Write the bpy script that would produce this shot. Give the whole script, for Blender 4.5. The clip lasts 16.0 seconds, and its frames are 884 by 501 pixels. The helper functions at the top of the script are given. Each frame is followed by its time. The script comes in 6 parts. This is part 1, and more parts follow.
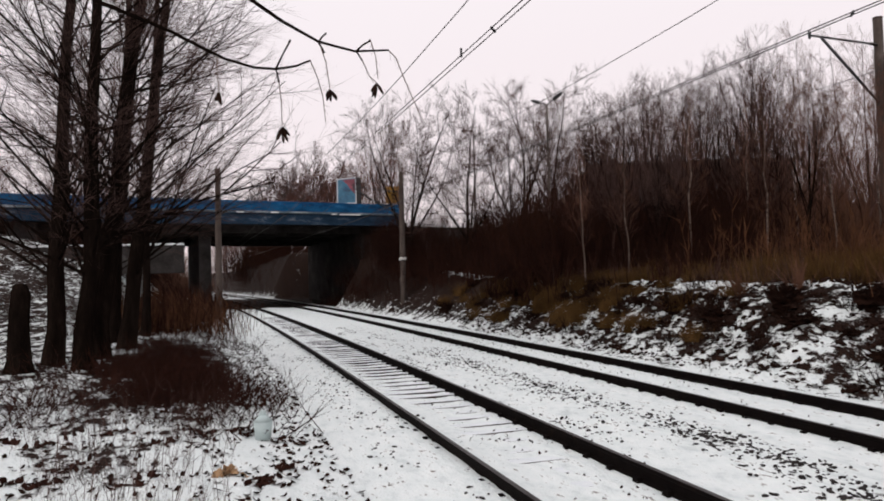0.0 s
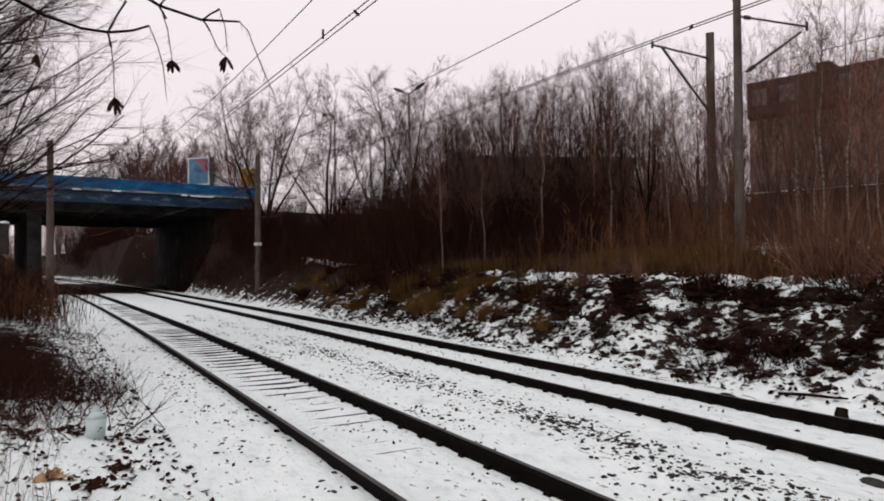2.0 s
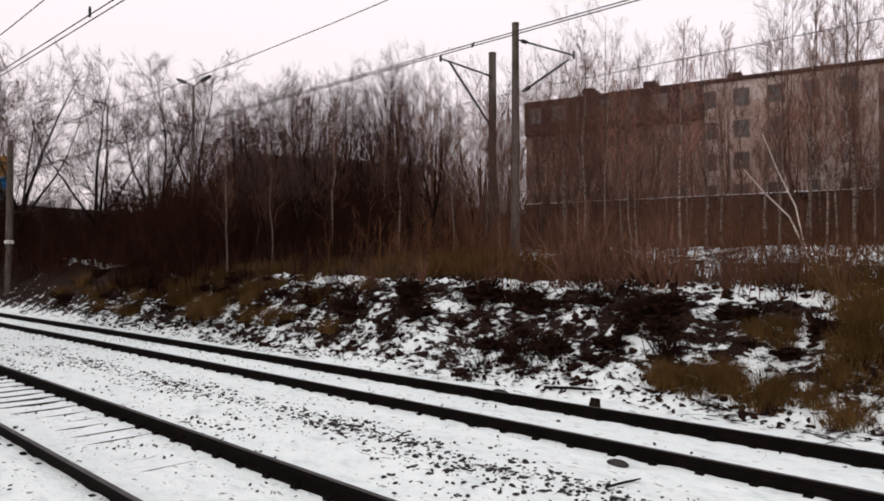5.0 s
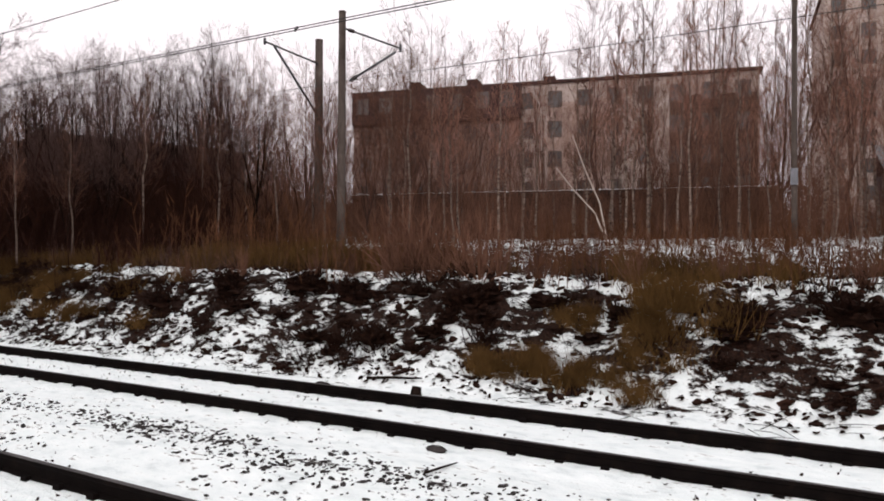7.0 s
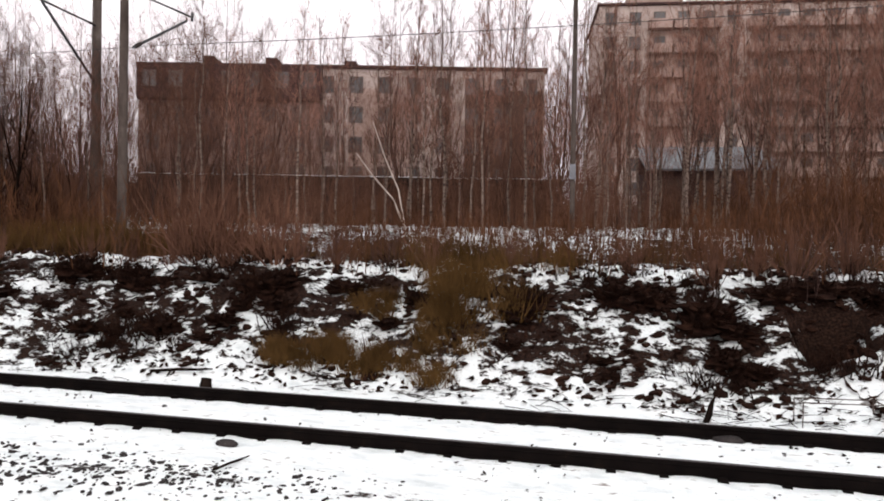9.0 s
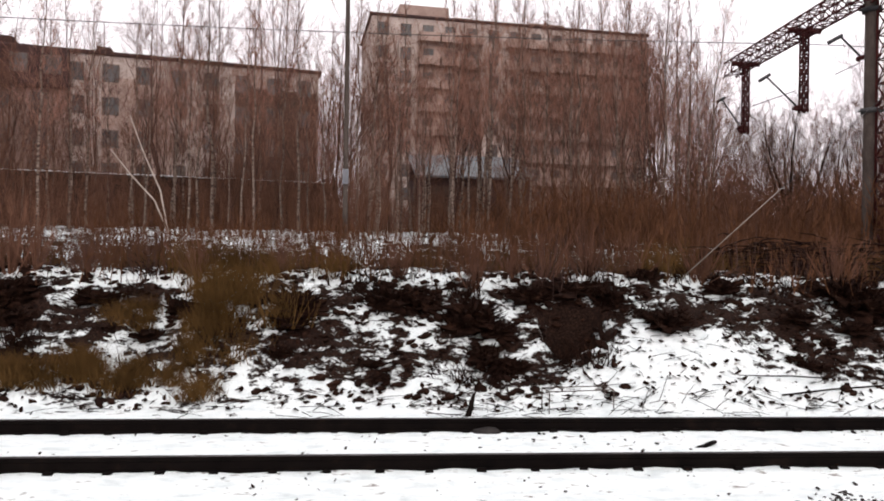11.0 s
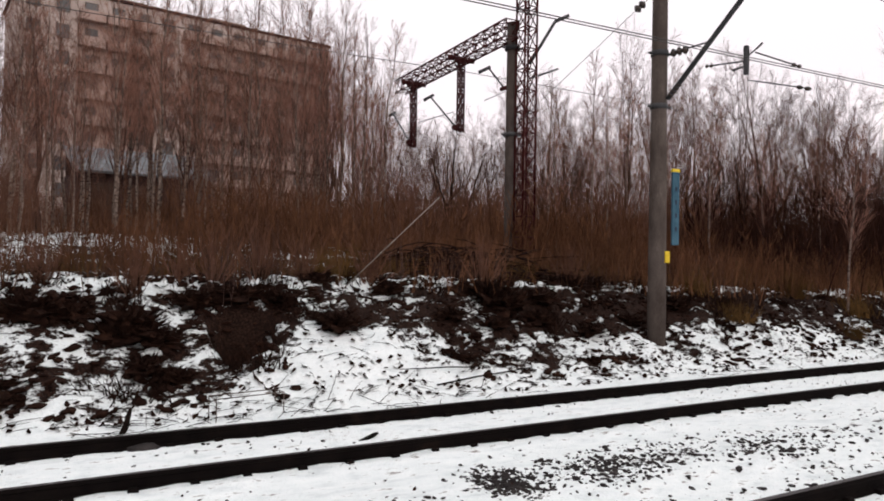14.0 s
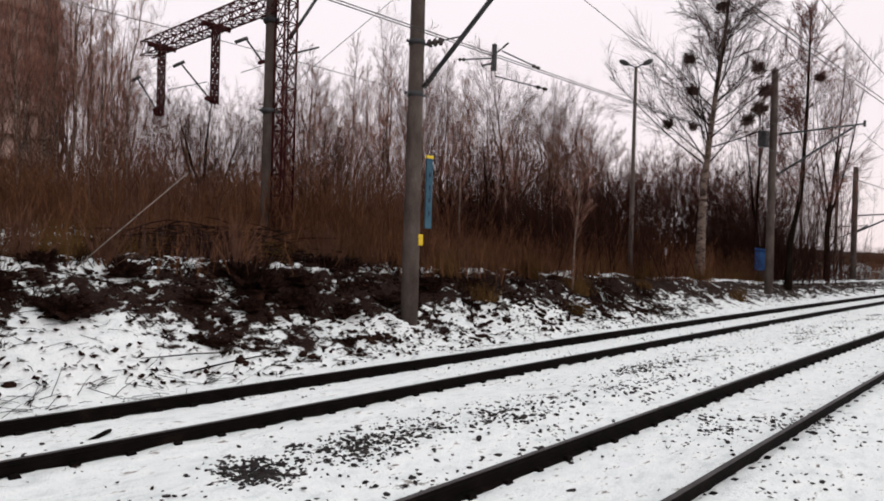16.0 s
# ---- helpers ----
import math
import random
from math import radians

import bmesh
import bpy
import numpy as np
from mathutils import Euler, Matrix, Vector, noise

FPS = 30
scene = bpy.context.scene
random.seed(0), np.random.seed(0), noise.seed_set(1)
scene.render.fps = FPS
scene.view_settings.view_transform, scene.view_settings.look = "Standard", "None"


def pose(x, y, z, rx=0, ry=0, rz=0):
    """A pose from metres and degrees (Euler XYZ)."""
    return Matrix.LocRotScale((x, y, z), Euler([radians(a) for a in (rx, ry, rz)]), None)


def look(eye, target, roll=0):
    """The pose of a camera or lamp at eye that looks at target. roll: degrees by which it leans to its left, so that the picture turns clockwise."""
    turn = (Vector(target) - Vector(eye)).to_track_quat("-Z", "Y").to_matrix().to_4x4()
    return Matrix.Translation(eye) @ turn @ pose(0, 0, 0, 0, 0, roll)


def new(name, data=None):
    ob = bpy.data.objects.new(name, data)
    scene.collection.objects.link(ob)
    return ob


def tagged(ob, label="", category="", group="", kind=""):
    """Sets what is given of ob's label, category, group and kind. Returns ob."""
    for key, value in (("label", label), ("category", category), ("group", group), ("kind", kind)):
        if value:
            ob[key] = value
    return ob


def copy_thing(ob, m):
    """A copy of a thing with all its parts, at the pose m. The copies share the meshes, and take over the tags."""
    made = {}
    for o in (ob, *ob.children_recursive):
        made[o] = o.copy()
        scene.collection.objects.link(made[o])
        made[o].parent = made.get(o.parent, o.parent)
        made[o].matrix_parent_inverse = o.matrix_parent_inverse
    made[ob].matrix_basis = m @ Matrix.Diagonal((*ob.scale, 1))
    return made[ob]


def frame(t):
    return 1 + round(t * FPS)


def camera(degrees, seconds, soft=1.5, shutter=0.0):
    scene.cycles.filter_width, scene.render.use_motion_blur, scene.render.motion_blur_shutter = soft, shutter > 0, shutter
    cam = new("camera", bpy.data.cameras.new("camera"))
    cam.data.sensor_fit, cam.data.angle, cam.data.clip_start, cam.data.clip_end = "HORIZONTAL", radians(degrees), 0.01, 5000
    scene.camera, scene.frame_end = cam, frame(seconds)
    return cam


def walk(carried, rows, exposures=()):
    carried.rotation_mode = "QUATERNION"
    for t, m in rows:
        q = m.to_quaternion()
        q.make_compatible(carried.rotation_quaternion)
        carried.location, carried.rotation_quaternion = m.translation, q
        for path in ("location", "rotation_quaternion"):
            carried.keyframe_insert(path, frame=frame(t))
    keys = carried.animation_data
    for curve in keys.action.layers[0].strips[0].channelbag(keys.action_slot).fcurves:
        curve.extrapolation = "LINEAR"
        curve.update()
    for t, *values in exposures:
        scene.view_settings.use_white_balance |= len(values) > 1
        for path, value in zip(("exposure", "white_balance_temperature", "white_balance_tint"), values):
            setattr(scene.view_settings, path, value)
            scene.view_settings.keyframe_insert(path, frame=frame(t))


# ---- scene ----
cam = camera(64.35, 16.0, soft=1.85)
# seconds, place, turn to the left from +y, tilt up, lean
ROWS = [
    (0, -0.015, -0.187, 2.089, 72.64, 2.20, -1.43),
    (0.5, -0.021, -0.184, 2.091, 70.51, 2.29, -1.24),
    (1, -0.056, -0.167, 2.094, 67.51, 1.76, -1.11),
    (1.5, -0.092, -0.152, 2.102, 64.28, 0.99, -0.52),
    (2, -0.120, -0.132, 2.111, 61.21, 0.99, -0.45),
    (2.5, -0.111, -0.131, 2.105, 58.81, 1.10, -0.29),
    (3, -0.119, -0.126, 2.112, 55.88, 1.73, 0.01),
    (3.5, -0.114, -0.117, 2.113, 53.16, 1.02, -0.00),
    (4, -0.100, -0.117, 2.116, 50.83, 1.17, 0.27),
    (4.2, -0.096, -0.105, 2.115, 49.18, 1.02, 0.22),
    (6.3, -0.062, 0.014, 2.097, 36.00, 1.16, -0.32),
    (6.5, -0.059, 0.027, 2.095, 33.85, 0.74, -0.37),
    (7, -0.073, 0.027, 2.106, 30.32, 0.52, 0.27),
    (7.5, -0.103, 0.028, 2.100, 26.96, -0.45, 0.73),
    (8, -0.161, 0.055, 2.082, 21.76, -0.94, 1.02),
    (8.5, -0.145, 0.094, 2.089, 19.31, -0.67, 0.80),
    (9, -0.096, 0.119, 2.108, 14.07, -0.49, 0.95),
    (9.2, -0.025, 0.064, 2.134, 11.48, -0.65, 1.03),
    (11.3, -0.041, 0.073, 2.152, -6.36, 0.06, 0.87),
    (11.5, -0.024, 0.037, 2.140, -8.00, -0.09, 1.00),
    (12, 0.006, 0.046, 2.118, -12.88, 0.03, 1.33),
    (12.5, 0.023, 0.049, 2.121, -17.24, 0.54, 1.13),
    (13, 0.056, 0.081, 2.113, -20.73, 0.73, 0.80),
    (13.5, 0.101, 0.085, 2.125, -24.92, 1.17, 0.54),
    (14, 0.145, 0.064, 2.113, -29.51, 0.81, 0.95),
    (14.5, 0.157, 0.060, 2.125, -34.06, 0.48, 0.96),
    (15, 0.183, 0.062, 2.127, -38.79, 0.20, 0.75),
    (15.5, 0.236, 0.093, 2.134, -44.15, -0.01, 1.28),
    (16, 0.258, 0.109, 2.127, -48.91, -0.31, 1.66),]


def stand(x, y, z, yaw, pitch, roll):
    return pose(x, y, z, 90 + pitch, 0, yaw) @ pose(0, 0, 0, 0, 0, roll)


walk(cam, [(r[0], stand(*r[1:])) for r in ROWS],
     exposures=[(0.0, 0.02), (2.0, -0.02), (4.0, 0.06), (6.5, 0.28), (9.0, 0.56), (12.0, 0.5), (13.5, 0.3), (16.0, 0.08)])

# ---- sky and light: a bright winter overcast ----
world = bpy.data.worlds.new("overcast")
scene.world = world
world.use_nodes = True
wn, wl = world.node_tree.nodes, world.node_tree.links
wn.clear()
w_out = wn.new("ShaderNodeOutputWorld")
w_bg = wn.new("ShaderNodeBackground")
w_sky = wn.new("ShaderNodeTexSky")
w_sky.sky_type = "NISHITA"
w_sky.sun_disc = False
w_sky.sun_elevation = radians(24)
w_sky.sun_rotation = radians(200)
w_dim = wn.new("ShaderNodeMixRGB")
w_dim.blend_type = "MULTIPLY"
w_dim.inputs[0].default_value = 1.0
w_dim.inputs[2].default_value = (0.1, 0.1, 0.1, 1)
w_mix = wn.new("ShaderNodeMixRGB")
w_mix.inputs[0].default_value = 0.9
w_geo = wn.new("ShaderNodeTexCoord")
w_sep = wn.new("ShaderNodeSeparateXYZ")
w_ramp = wn.new("ShaderNodeValToRGB")
w_ramp.color_ramp.elements[0].color = (0.85, 0.725, 0.74, 1)
w_ramp.color_ramp.elements[1].color = (1.0, 1.02, 1.03, 1)
w_ramp.color_ramp.elements[1].position = 1.0
w_mid = w_ramp.color_ramp.elements.new(0.4)
w_mid.color = (0.92, 0.845, 0.865, 1)
wl.new(w_geo.outputs["Generated"], w_sep.inputs[0])
wl.new(w_sep.outputs["Z"], w_ramp.inputs[0])
wl.new(w_ramp.outputs[0], w_mix.inputs[2])
wl.new(w_sky.outputs[0], w_dim.inputs[1])
wl.new(w_dim.outputs[0], w_mix.inputs[1])
wl.new(w_mix.outputs[0], w_bg.inputs[0])
w_bg.inputs[1].default_value = 1.12
wl.new(w_bg.outputs[0], w_out.inputs[0])
sun_data = bpy.data.lights.new("sun", "SUN")
sun_data.energy = 0.6
sun_data.angle = radians(30)
sun_data.color = (1.0, 0.95, 0.9)
sun = new("sun", sun_data)
sun.matrix_world = look((0, 0, 40), (-8, 22, 26))


# ---- materials ----
def ramp(nt, fac, stops):
    n = nt.nodes.new("ShaderNodeValToRGB")
    el = n.color_ramp.elements
    while len(el) < len(stops):
        el.new(0.5)
    for e, (p, c) in zip(el, stops):
        e.position, e.color = p, (*c, 1) if len(c) == 3 else c
    nt.links.new(fac, n.inputs[0])
    return n.outputs[0]


def noise_tex(nt, scale, detail=4, rough=0.6, vec=None, stretch=None):
    n = nt.nodes.new("ShaderNodeTexNoise")
    n.inputs["Scale"].default_value = scale
    n.inputs["Detail"].default_value = detail
    n.inputs["Roughness"].default_value = rough
    src = vec
    if src is None:
        src = nt.nodes.new("ShaderNodeTexCoord").outputs["Object"]
    if stretch:
        m = nt.nodes.new("ShaderNodeMapping")
        m.inputs["Scale"].default_value = stretch
        nt.links.new(src, m.inputs[0])
        src = m.outputs[0]
    nt.links.new(src, n.inputs["Vector"])
    return n.outputs["Fac"]


def material(name, stops, scale=6, rough=0.85, metal=0.0, bump=0.3, fine=60, stretch=None, vary=0.0, spec=0.06):
    """A surface whose colour runs through the stops by noise at two scales, with relief."""
    m = bpy.data.materials.new(name)
    m.use_nodes = True
    nt = m.node_tree
    b = nt.nodes["Principled BSDF"]
    a = noise_tex(nt, scale, 5, 0.65, stretch=stretch)
    f = noise_tex(nt, fine, 4, 0.6, stretch=stretch)
    mx = nt.nodes.new("ShaderNodeMath")
    mx.operation = "MULTIPLY_ADD"
    nt.links.new(f, mx.inputs[0])
    mx.inputs[1].default_value = 0.35
    sh = nt.nodes.new("ShaderNodeMath")
    sh.operation = "MULTIPLY_ADD"
    nt.links.new(a, sh.inputs[0])
    sh.inputs[1].default_value = 1.0
    sh.inputs[2].default_value = -0.175
    nt.links.new(sh.outputs[0], mx.inputs[2])
    col = ramp(nt, mx.outputs[0], stops)
    if vary:
        info = nt.nodes.new("ShaderNodeObjectInfo")
        hs = nt.nodes.new("ShaderNodeHueSaturation")
        mr = nt.nodes.new("ShaderNodeMapRange")
        mr.inputs["To Min"].default_value = 1 - vary
        mr.inputs["To Max"].default_value = 1 + vary
        nt.links.new(info.outputs["Random"], mr.inputs[0])
        nt.links.new(mr.outputs[0], hs.inputs["Value"])
        nt.links.new(col, hs.inputs["Color"])
        col = hs.outputs[0]
    nt.links.new(col, b.inputs["Base Color"])
    b.inputs["Roughness"].default_value = rough
    b.inputs["Metallic"].default_value = metal
    b.inputs["Specular IOR Level"].default_value = spec
    if bump:
        bp = nt.nodes.new("ShaderNodeBump")
        bp.inputs["Strength"].default_value = bump
        bp.inputs["Distance"].default_value = 0.02
        nt.links.new(f, bp.inputs["Height"])
        nt.links.new(bp.outputs[0], b.inputs["Normal"])
    return m


def ground_material():
    """Thin snow over dark leaf litter and ballast; 'bare' says how much of the snow is gone."""
    m = bpy.data.materials.new("snowy_ground")
    m.use_nodes = True
    nt = m.node_tree
    b = nt.nodes["Principled BSDF"]
    at = nt.nodes.new("ShaderNodeAttribute")
    at.attribute_name = "bare"
    tc = nt.nodes.new("ShaderNodeTexCoord").outputs["Object"]
    big = noise_tex(nt, 1.1, 4, 0.6, tc)
    mid = noise_tex(nt, 3.6, 5, 0.66, tc, (0.75, 1.4, 1.4))
    tiny = noise_tex(nt, 26, 3, 0.6, tc)

    def mad(x, k, add):
        n = nt.nodes.new("ShaderNodeMath")
        n.operation = "MULTIPLY_ADD"
        nt.links.new(x, n.inputs[0])
        n.inputs[1].default_value = k
        if isinstance(add, float):
            n.inputs[2].default_value = add
        else:
            nt.links.new(add, n.inputs[2])
        return n.outputs[0]
    s = mad(big, 0.65, mad(mid, 0.85, mad(tiny, 0.22, -0.86)))
    s = mad(at.outputs["Fac"], 1.0, s)
    mask = ramp(nt, s, [(0.47, (0, 0, 0)), (0.53, (1, 1, 1))])
    snow = ramp(nt, mid, [(0.28, (0.60, 0.635, 0.64)), (0.45, (0.765, 0.795, 0.795)), (0.7, (0.855, 0.87, 0.865))])
    lit = ramp(nt, tiny, [(0.32, (0.005, 0.0022, 0.0016)), (0.5, (0.014, 0.0063, 0.0042)), (0.72, (0.042, 0.02, 0.013))])
    speck = noise_tex(nt, 9, 4, 0.6, tc, (0.7, 1.7, 1.0))
    dirt = ramp(nt, mad(mid, 0.55, mad(speck, 1.0, -0.28)), [(0.63, (0, 0, 0)), (0.72, (1, 1, 1))])
    stain = nt.nodes.new("ShaderNodeMixRGB")
    nt.links.new(dirt, stain.inputs[0])
    nt.links.new(snow, stain.inputs[1])
    stain.inputs[2].default_value = (0.22, 0.19, 0.17, 1)
    snow = stain.outputs[0]
    mix = nt.nodes.new("ShaderNodeMixRGB")
    nt.links.new(mask, mix.inputs[0])
    nt.links.new(snow, mix.inputs[1])
    nt.links.new(lit, mix.inputs[2])
    nt.links.new(mix.outputs[0], b.inputs["Base Color"])
    b.inputs["Roughness"].default_value = 0.8
    b.inputs["Specular IOR Level"].default_value = 0.08
    h = mad(mask, -0.7, mad(tiny, 0.5, mad(mid, 0.6, 0.0)))
    bp = nt.nodes.new("ShaderNodeBump")
    bp.inputs["Strength"].default_value = 0.7
    bp.inputs["Distance"].default_value = 0.08
    nt.links.new(h, bp.inputs["Height"])
    nt.links.new(bp.outputs[0], b.inputs["Normal"])
    return m


M_GROUND = ground_material()
M_SNOW = material("snow", [(0.3, (0.72, 0.74, 0.78)), (0.7, (0.87, 0.87, 0.88))], 3, 0.75, bump=0.4, fine=40)
M_RAIL = material("rusty_rail", [(0.3, (0.0035, 0.0026, 0.0026)), (0.6, (0.007, 0.005, 0.0045)), (0.8, (0.02, 0.012, 0.009))], 5, 0.75, 0.0, 0.3, 90, spec=0.03)
M_RAILTOP = material("worn_rail_head", [(0.3, (0.03, 0.025, 0.025)), (0.7, (0.09, 0.08, 0.08))], 3, 0.5, 0.6, 0.1, 80)
M_SLEEPER = material("old_sleeper_wood", [(0.24, (0.03, 0.024, 0.02)), (0.30, (0.14, 0.12, 0.11)), (0.37, (0.72, 0.74, 0.77)), (0.8, (0.85, 0.86, 0.87))], 4, 0.85, bump=0.5, fine=30, stretch=(3, 1, 1))
M_STONE = material("ballast_stone", [(0.3, (0.014, 0.012, 0.012)), (0.6, (0.04, 0.034, 0.033)), (0.8, (0.10, 0.09, 0.086))], 3, 0.9, bump=0.4, vary=0.2)
M_BARK = material("dark_bark", [(0.3, (0.005, 0.0035, 0.003)), (0.55, (0.012, 0.008, 0.0065)), (0.8, (0.03, 0.02, 0.0155))], 5, 0.95, bump=0.8, fine=30, stretch=(1, 1, 0.25), vary=0.2, spec=0.0)
M_BARK_GREY = material("grey_brown_bark", [(0.3, (0.034, 0.0175, 0.0135)), (0.7, (0.105, 0.058, 0.046))], 4, 0.9, bump=0.5, fine=30, stretch=(1, 1, 0.25), vary=0.25)
M_BRAMBLE = material("dark_red_brown_brambles", [(0.3, (0.014, 0.005, 0.0036)), (0.7, (0.048, 0.018, 0.012))], 3, 0.9, bump=0.0, vary=0.2)
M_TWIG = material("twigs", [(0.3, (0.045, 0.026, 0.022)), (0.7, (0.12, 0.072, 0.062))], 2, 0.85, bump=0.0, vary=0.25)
# paler than the plain twigs: the haze of distance is put into the colour
M_TWIG_FAR = material("hazed_twigs", [(0.3, (0.086, 0.037, 0.029)), (0.7, (0.19, 0.086, 0.068))], 2, 0.85, bump=0.0, vary=0.25)
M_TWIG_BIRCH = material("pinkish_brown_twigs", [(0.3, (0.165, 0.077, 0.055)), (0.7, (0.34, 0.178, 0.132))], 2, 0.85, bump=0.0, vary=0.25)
M_BIRCH = material("birch_bark", [(0.40, (0.045, 0.029, 0.023)), (0.50, (0.15, 0.107, 0.087)), (0.78, (0.27, 0.21, 0.175))], 3, 0.8, bump=0.3, fine=14, stretch=(1, 1, 2.5), vary=0.2)
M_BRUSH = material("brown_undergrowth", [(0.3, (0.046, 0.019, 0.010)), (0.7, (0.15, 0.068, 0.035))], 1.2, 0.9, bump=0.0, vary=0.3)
# darker copy of the undergrowth, with the shade low in the woods put in
M_BRUSH_DARK = material("shade_dark_brush", [(0.3, (0.010, 0.0034, 0.0023)), (0.7, (0.035, 0.013, 0.008))], 1.2, 0.9, bump=0.0, vary=0.3)
M_SAPLING = material("brown_saplings", [(0.3, (0.074, 0.034, 0.022)), (0.7, (0.185, 0.093, 0.062))], 2, 0.85, bump=0.0, vary=0.25)
M_LITTER = material("dead_leaves", [(0.3, (0.007, 0.0029, 0.002)), (0.55, (0.017, 0.0072, 0.0046)), (0.8, (0.048, 0.022, 0.0135))], 4, 0.9, bump=0.0)
M_GRASS = material("dry_grass", [(0.3, (0.05, 0.026, 0.0085)), (0.7, (0.145, 0.078, 0.027))], 2, 0.9, bump=0.0)
M_CONC = material("weathered_concrete", [(0.3, (0.045, 0.034, 0.029)), (0.6, (0.1, 0.079, 0.069)), (0.8, (0.19, 0.16, 0.143))], 2.2, 0.9, bump=0.4, fine=45, stretch=(1, 1, 0.4), vary=0.12)
# concrete kept very dark: shade below the bridge deck is put into the colour
M_BRCONC = material("shade_dark_concrete", [(0.3, (0.018, 0.015, 0.014)), (0.6, (0.045, 0.04, 0.038)), (0.8, (0.11, 0.10, 0.095))], 0.6, 0.9, bump=0.5, fine=9)
M_BLUE = material("weathered_blue_paint", [(0.3, (0.009, 0.045, 0.11)), (0.6, (0.014, 0.105, 0.24)), (0.8, (0.05, 0.19, 0.34))], 0.8, 0.6, 0.0, 0.3, 12, stretch=(1, 1, 3))
M_BLUE_DIRTY = material("dirty_blue_grey_fascia", [(0.3, (0.01, 0.024, 0.045)), (0.58, (0.025, 0.05, 0.085)), (0.74, (0.2, 0.215, 0.23))], 0.7, 0.75, 0.0, 0.4, 8, stretch=(1, 1, 3))
M_STEEL = material("red_brown_rusty_steel", [(0.3, (0.03, 0.009, 0.009)), (0.6, (0.07, 0.02, 0.019)), (0.8, (0.12, 0.04, 0.034))], 4, 0.75, 0.2, 0.3, 50)
M_DARKSTEEL = material("dark_galvanised_steel", [(0.3, (0.03, 0.03, 0.032)), (0.7, (0.09, 0.088, 0.09))], 4, 0.6, 0.4, 0.2, 50)
M_WIRE = material("copper_wire", [(0.3, (0.03, 0.028, 0.028)), (0.7, (0.07, 0.062, 0.06))], 4, 0.6, 0.4, 0.0, 50)
M_CERAMIC = material("brown_insulator_glaze", [(0.3, (0.02, 0.012, 0.01)), (0.7, (0.05, 0.03, 0.022))], 4, 0.25, 0.0, 0.0, 50, spec=0.5)


# ---- building helpers ----
BEND = 0.000475          # the line curves gently towards the near side: y falls by BEND * x * x
EYE = 2.1


def drop(x):
    return BEND * x * x if abs(x) < 150 else BEND * (22500 + 300 * (abs(x) - 150))


def bear(az, r, el=None, z=0.0):
    """A place by compass bearing from +y, distance, and elevation or height."""
    a = radians(az)
    return Vector((r * math.sin(a), r * math.cos(a), z if el is None else EYE + r * math.tan(radians(el))))


def mesh_of(name, verts, faces, mats, slots=None, smooth=False):
    me = bpy.data.meshes.new(name)
    me.from_pydata([tuple(v) for v in verts], [], faces)
    for m in mats if isinstance(mats, (list, tuple)) else [mats]:
        me.materials.append(m)
    if slots:
        me.polygons.foreach_set("material_index", slots)
    if smooth:
        me.polygons.foreach_set("use_smooth", [True] * len(me.polygons))
    me.update()
    return me


def part(name, bm, mat, parent, label="", smooth=False):
    me = bpy.data.meshes.new(name)
    bmesh.ops.recalc_face_normals(bm, faces=bm.faces)
    bm.to_mesh(me)
    bm.free()
    for m in mat if isinstance(mat, (list, tuple)) else [mat]:
        me.materials.append(m)
    if smooth:
        me.polygons.foreach_set("use_smooth", [True] * len(me.polygons))
    ob = new(name, me)
    ob.parent = parent
    return tagged(ob, label) if label else ob


def thing(name, loc, label, category, group="", rz=0.0):
    ob = new(name)
    ob.matrix_world = pose(*loc, 0, 0, rz)
    ob.empty_display_size = 0.2
    return tagged(ob, label, category, group)


def box(bm, c, s, m=None, bevel=0.0):
    got = bmesh.ops.create_cube(bm, size=1.0)["verts"]
    bmesh.ops.scale(bm, vec=s, verts=got)
    if bevel:
        ed = list({e for v in got for e in v.link_edges})
        got = bmesh.ops.bevel(bm, geom=ed, offset=bevel, segments=1, affect="EDGES")["verts"]
    if m is not None:
        bmesh.ops.transform(bm, matrix=m, verts=got)
    bmesh.ops.translate(bm, vec=c, verts=got)
    return bm


def bx(c, s, m=None, bevel=0.0):
    return box(bmesh.new(), c, s, m, bevel)


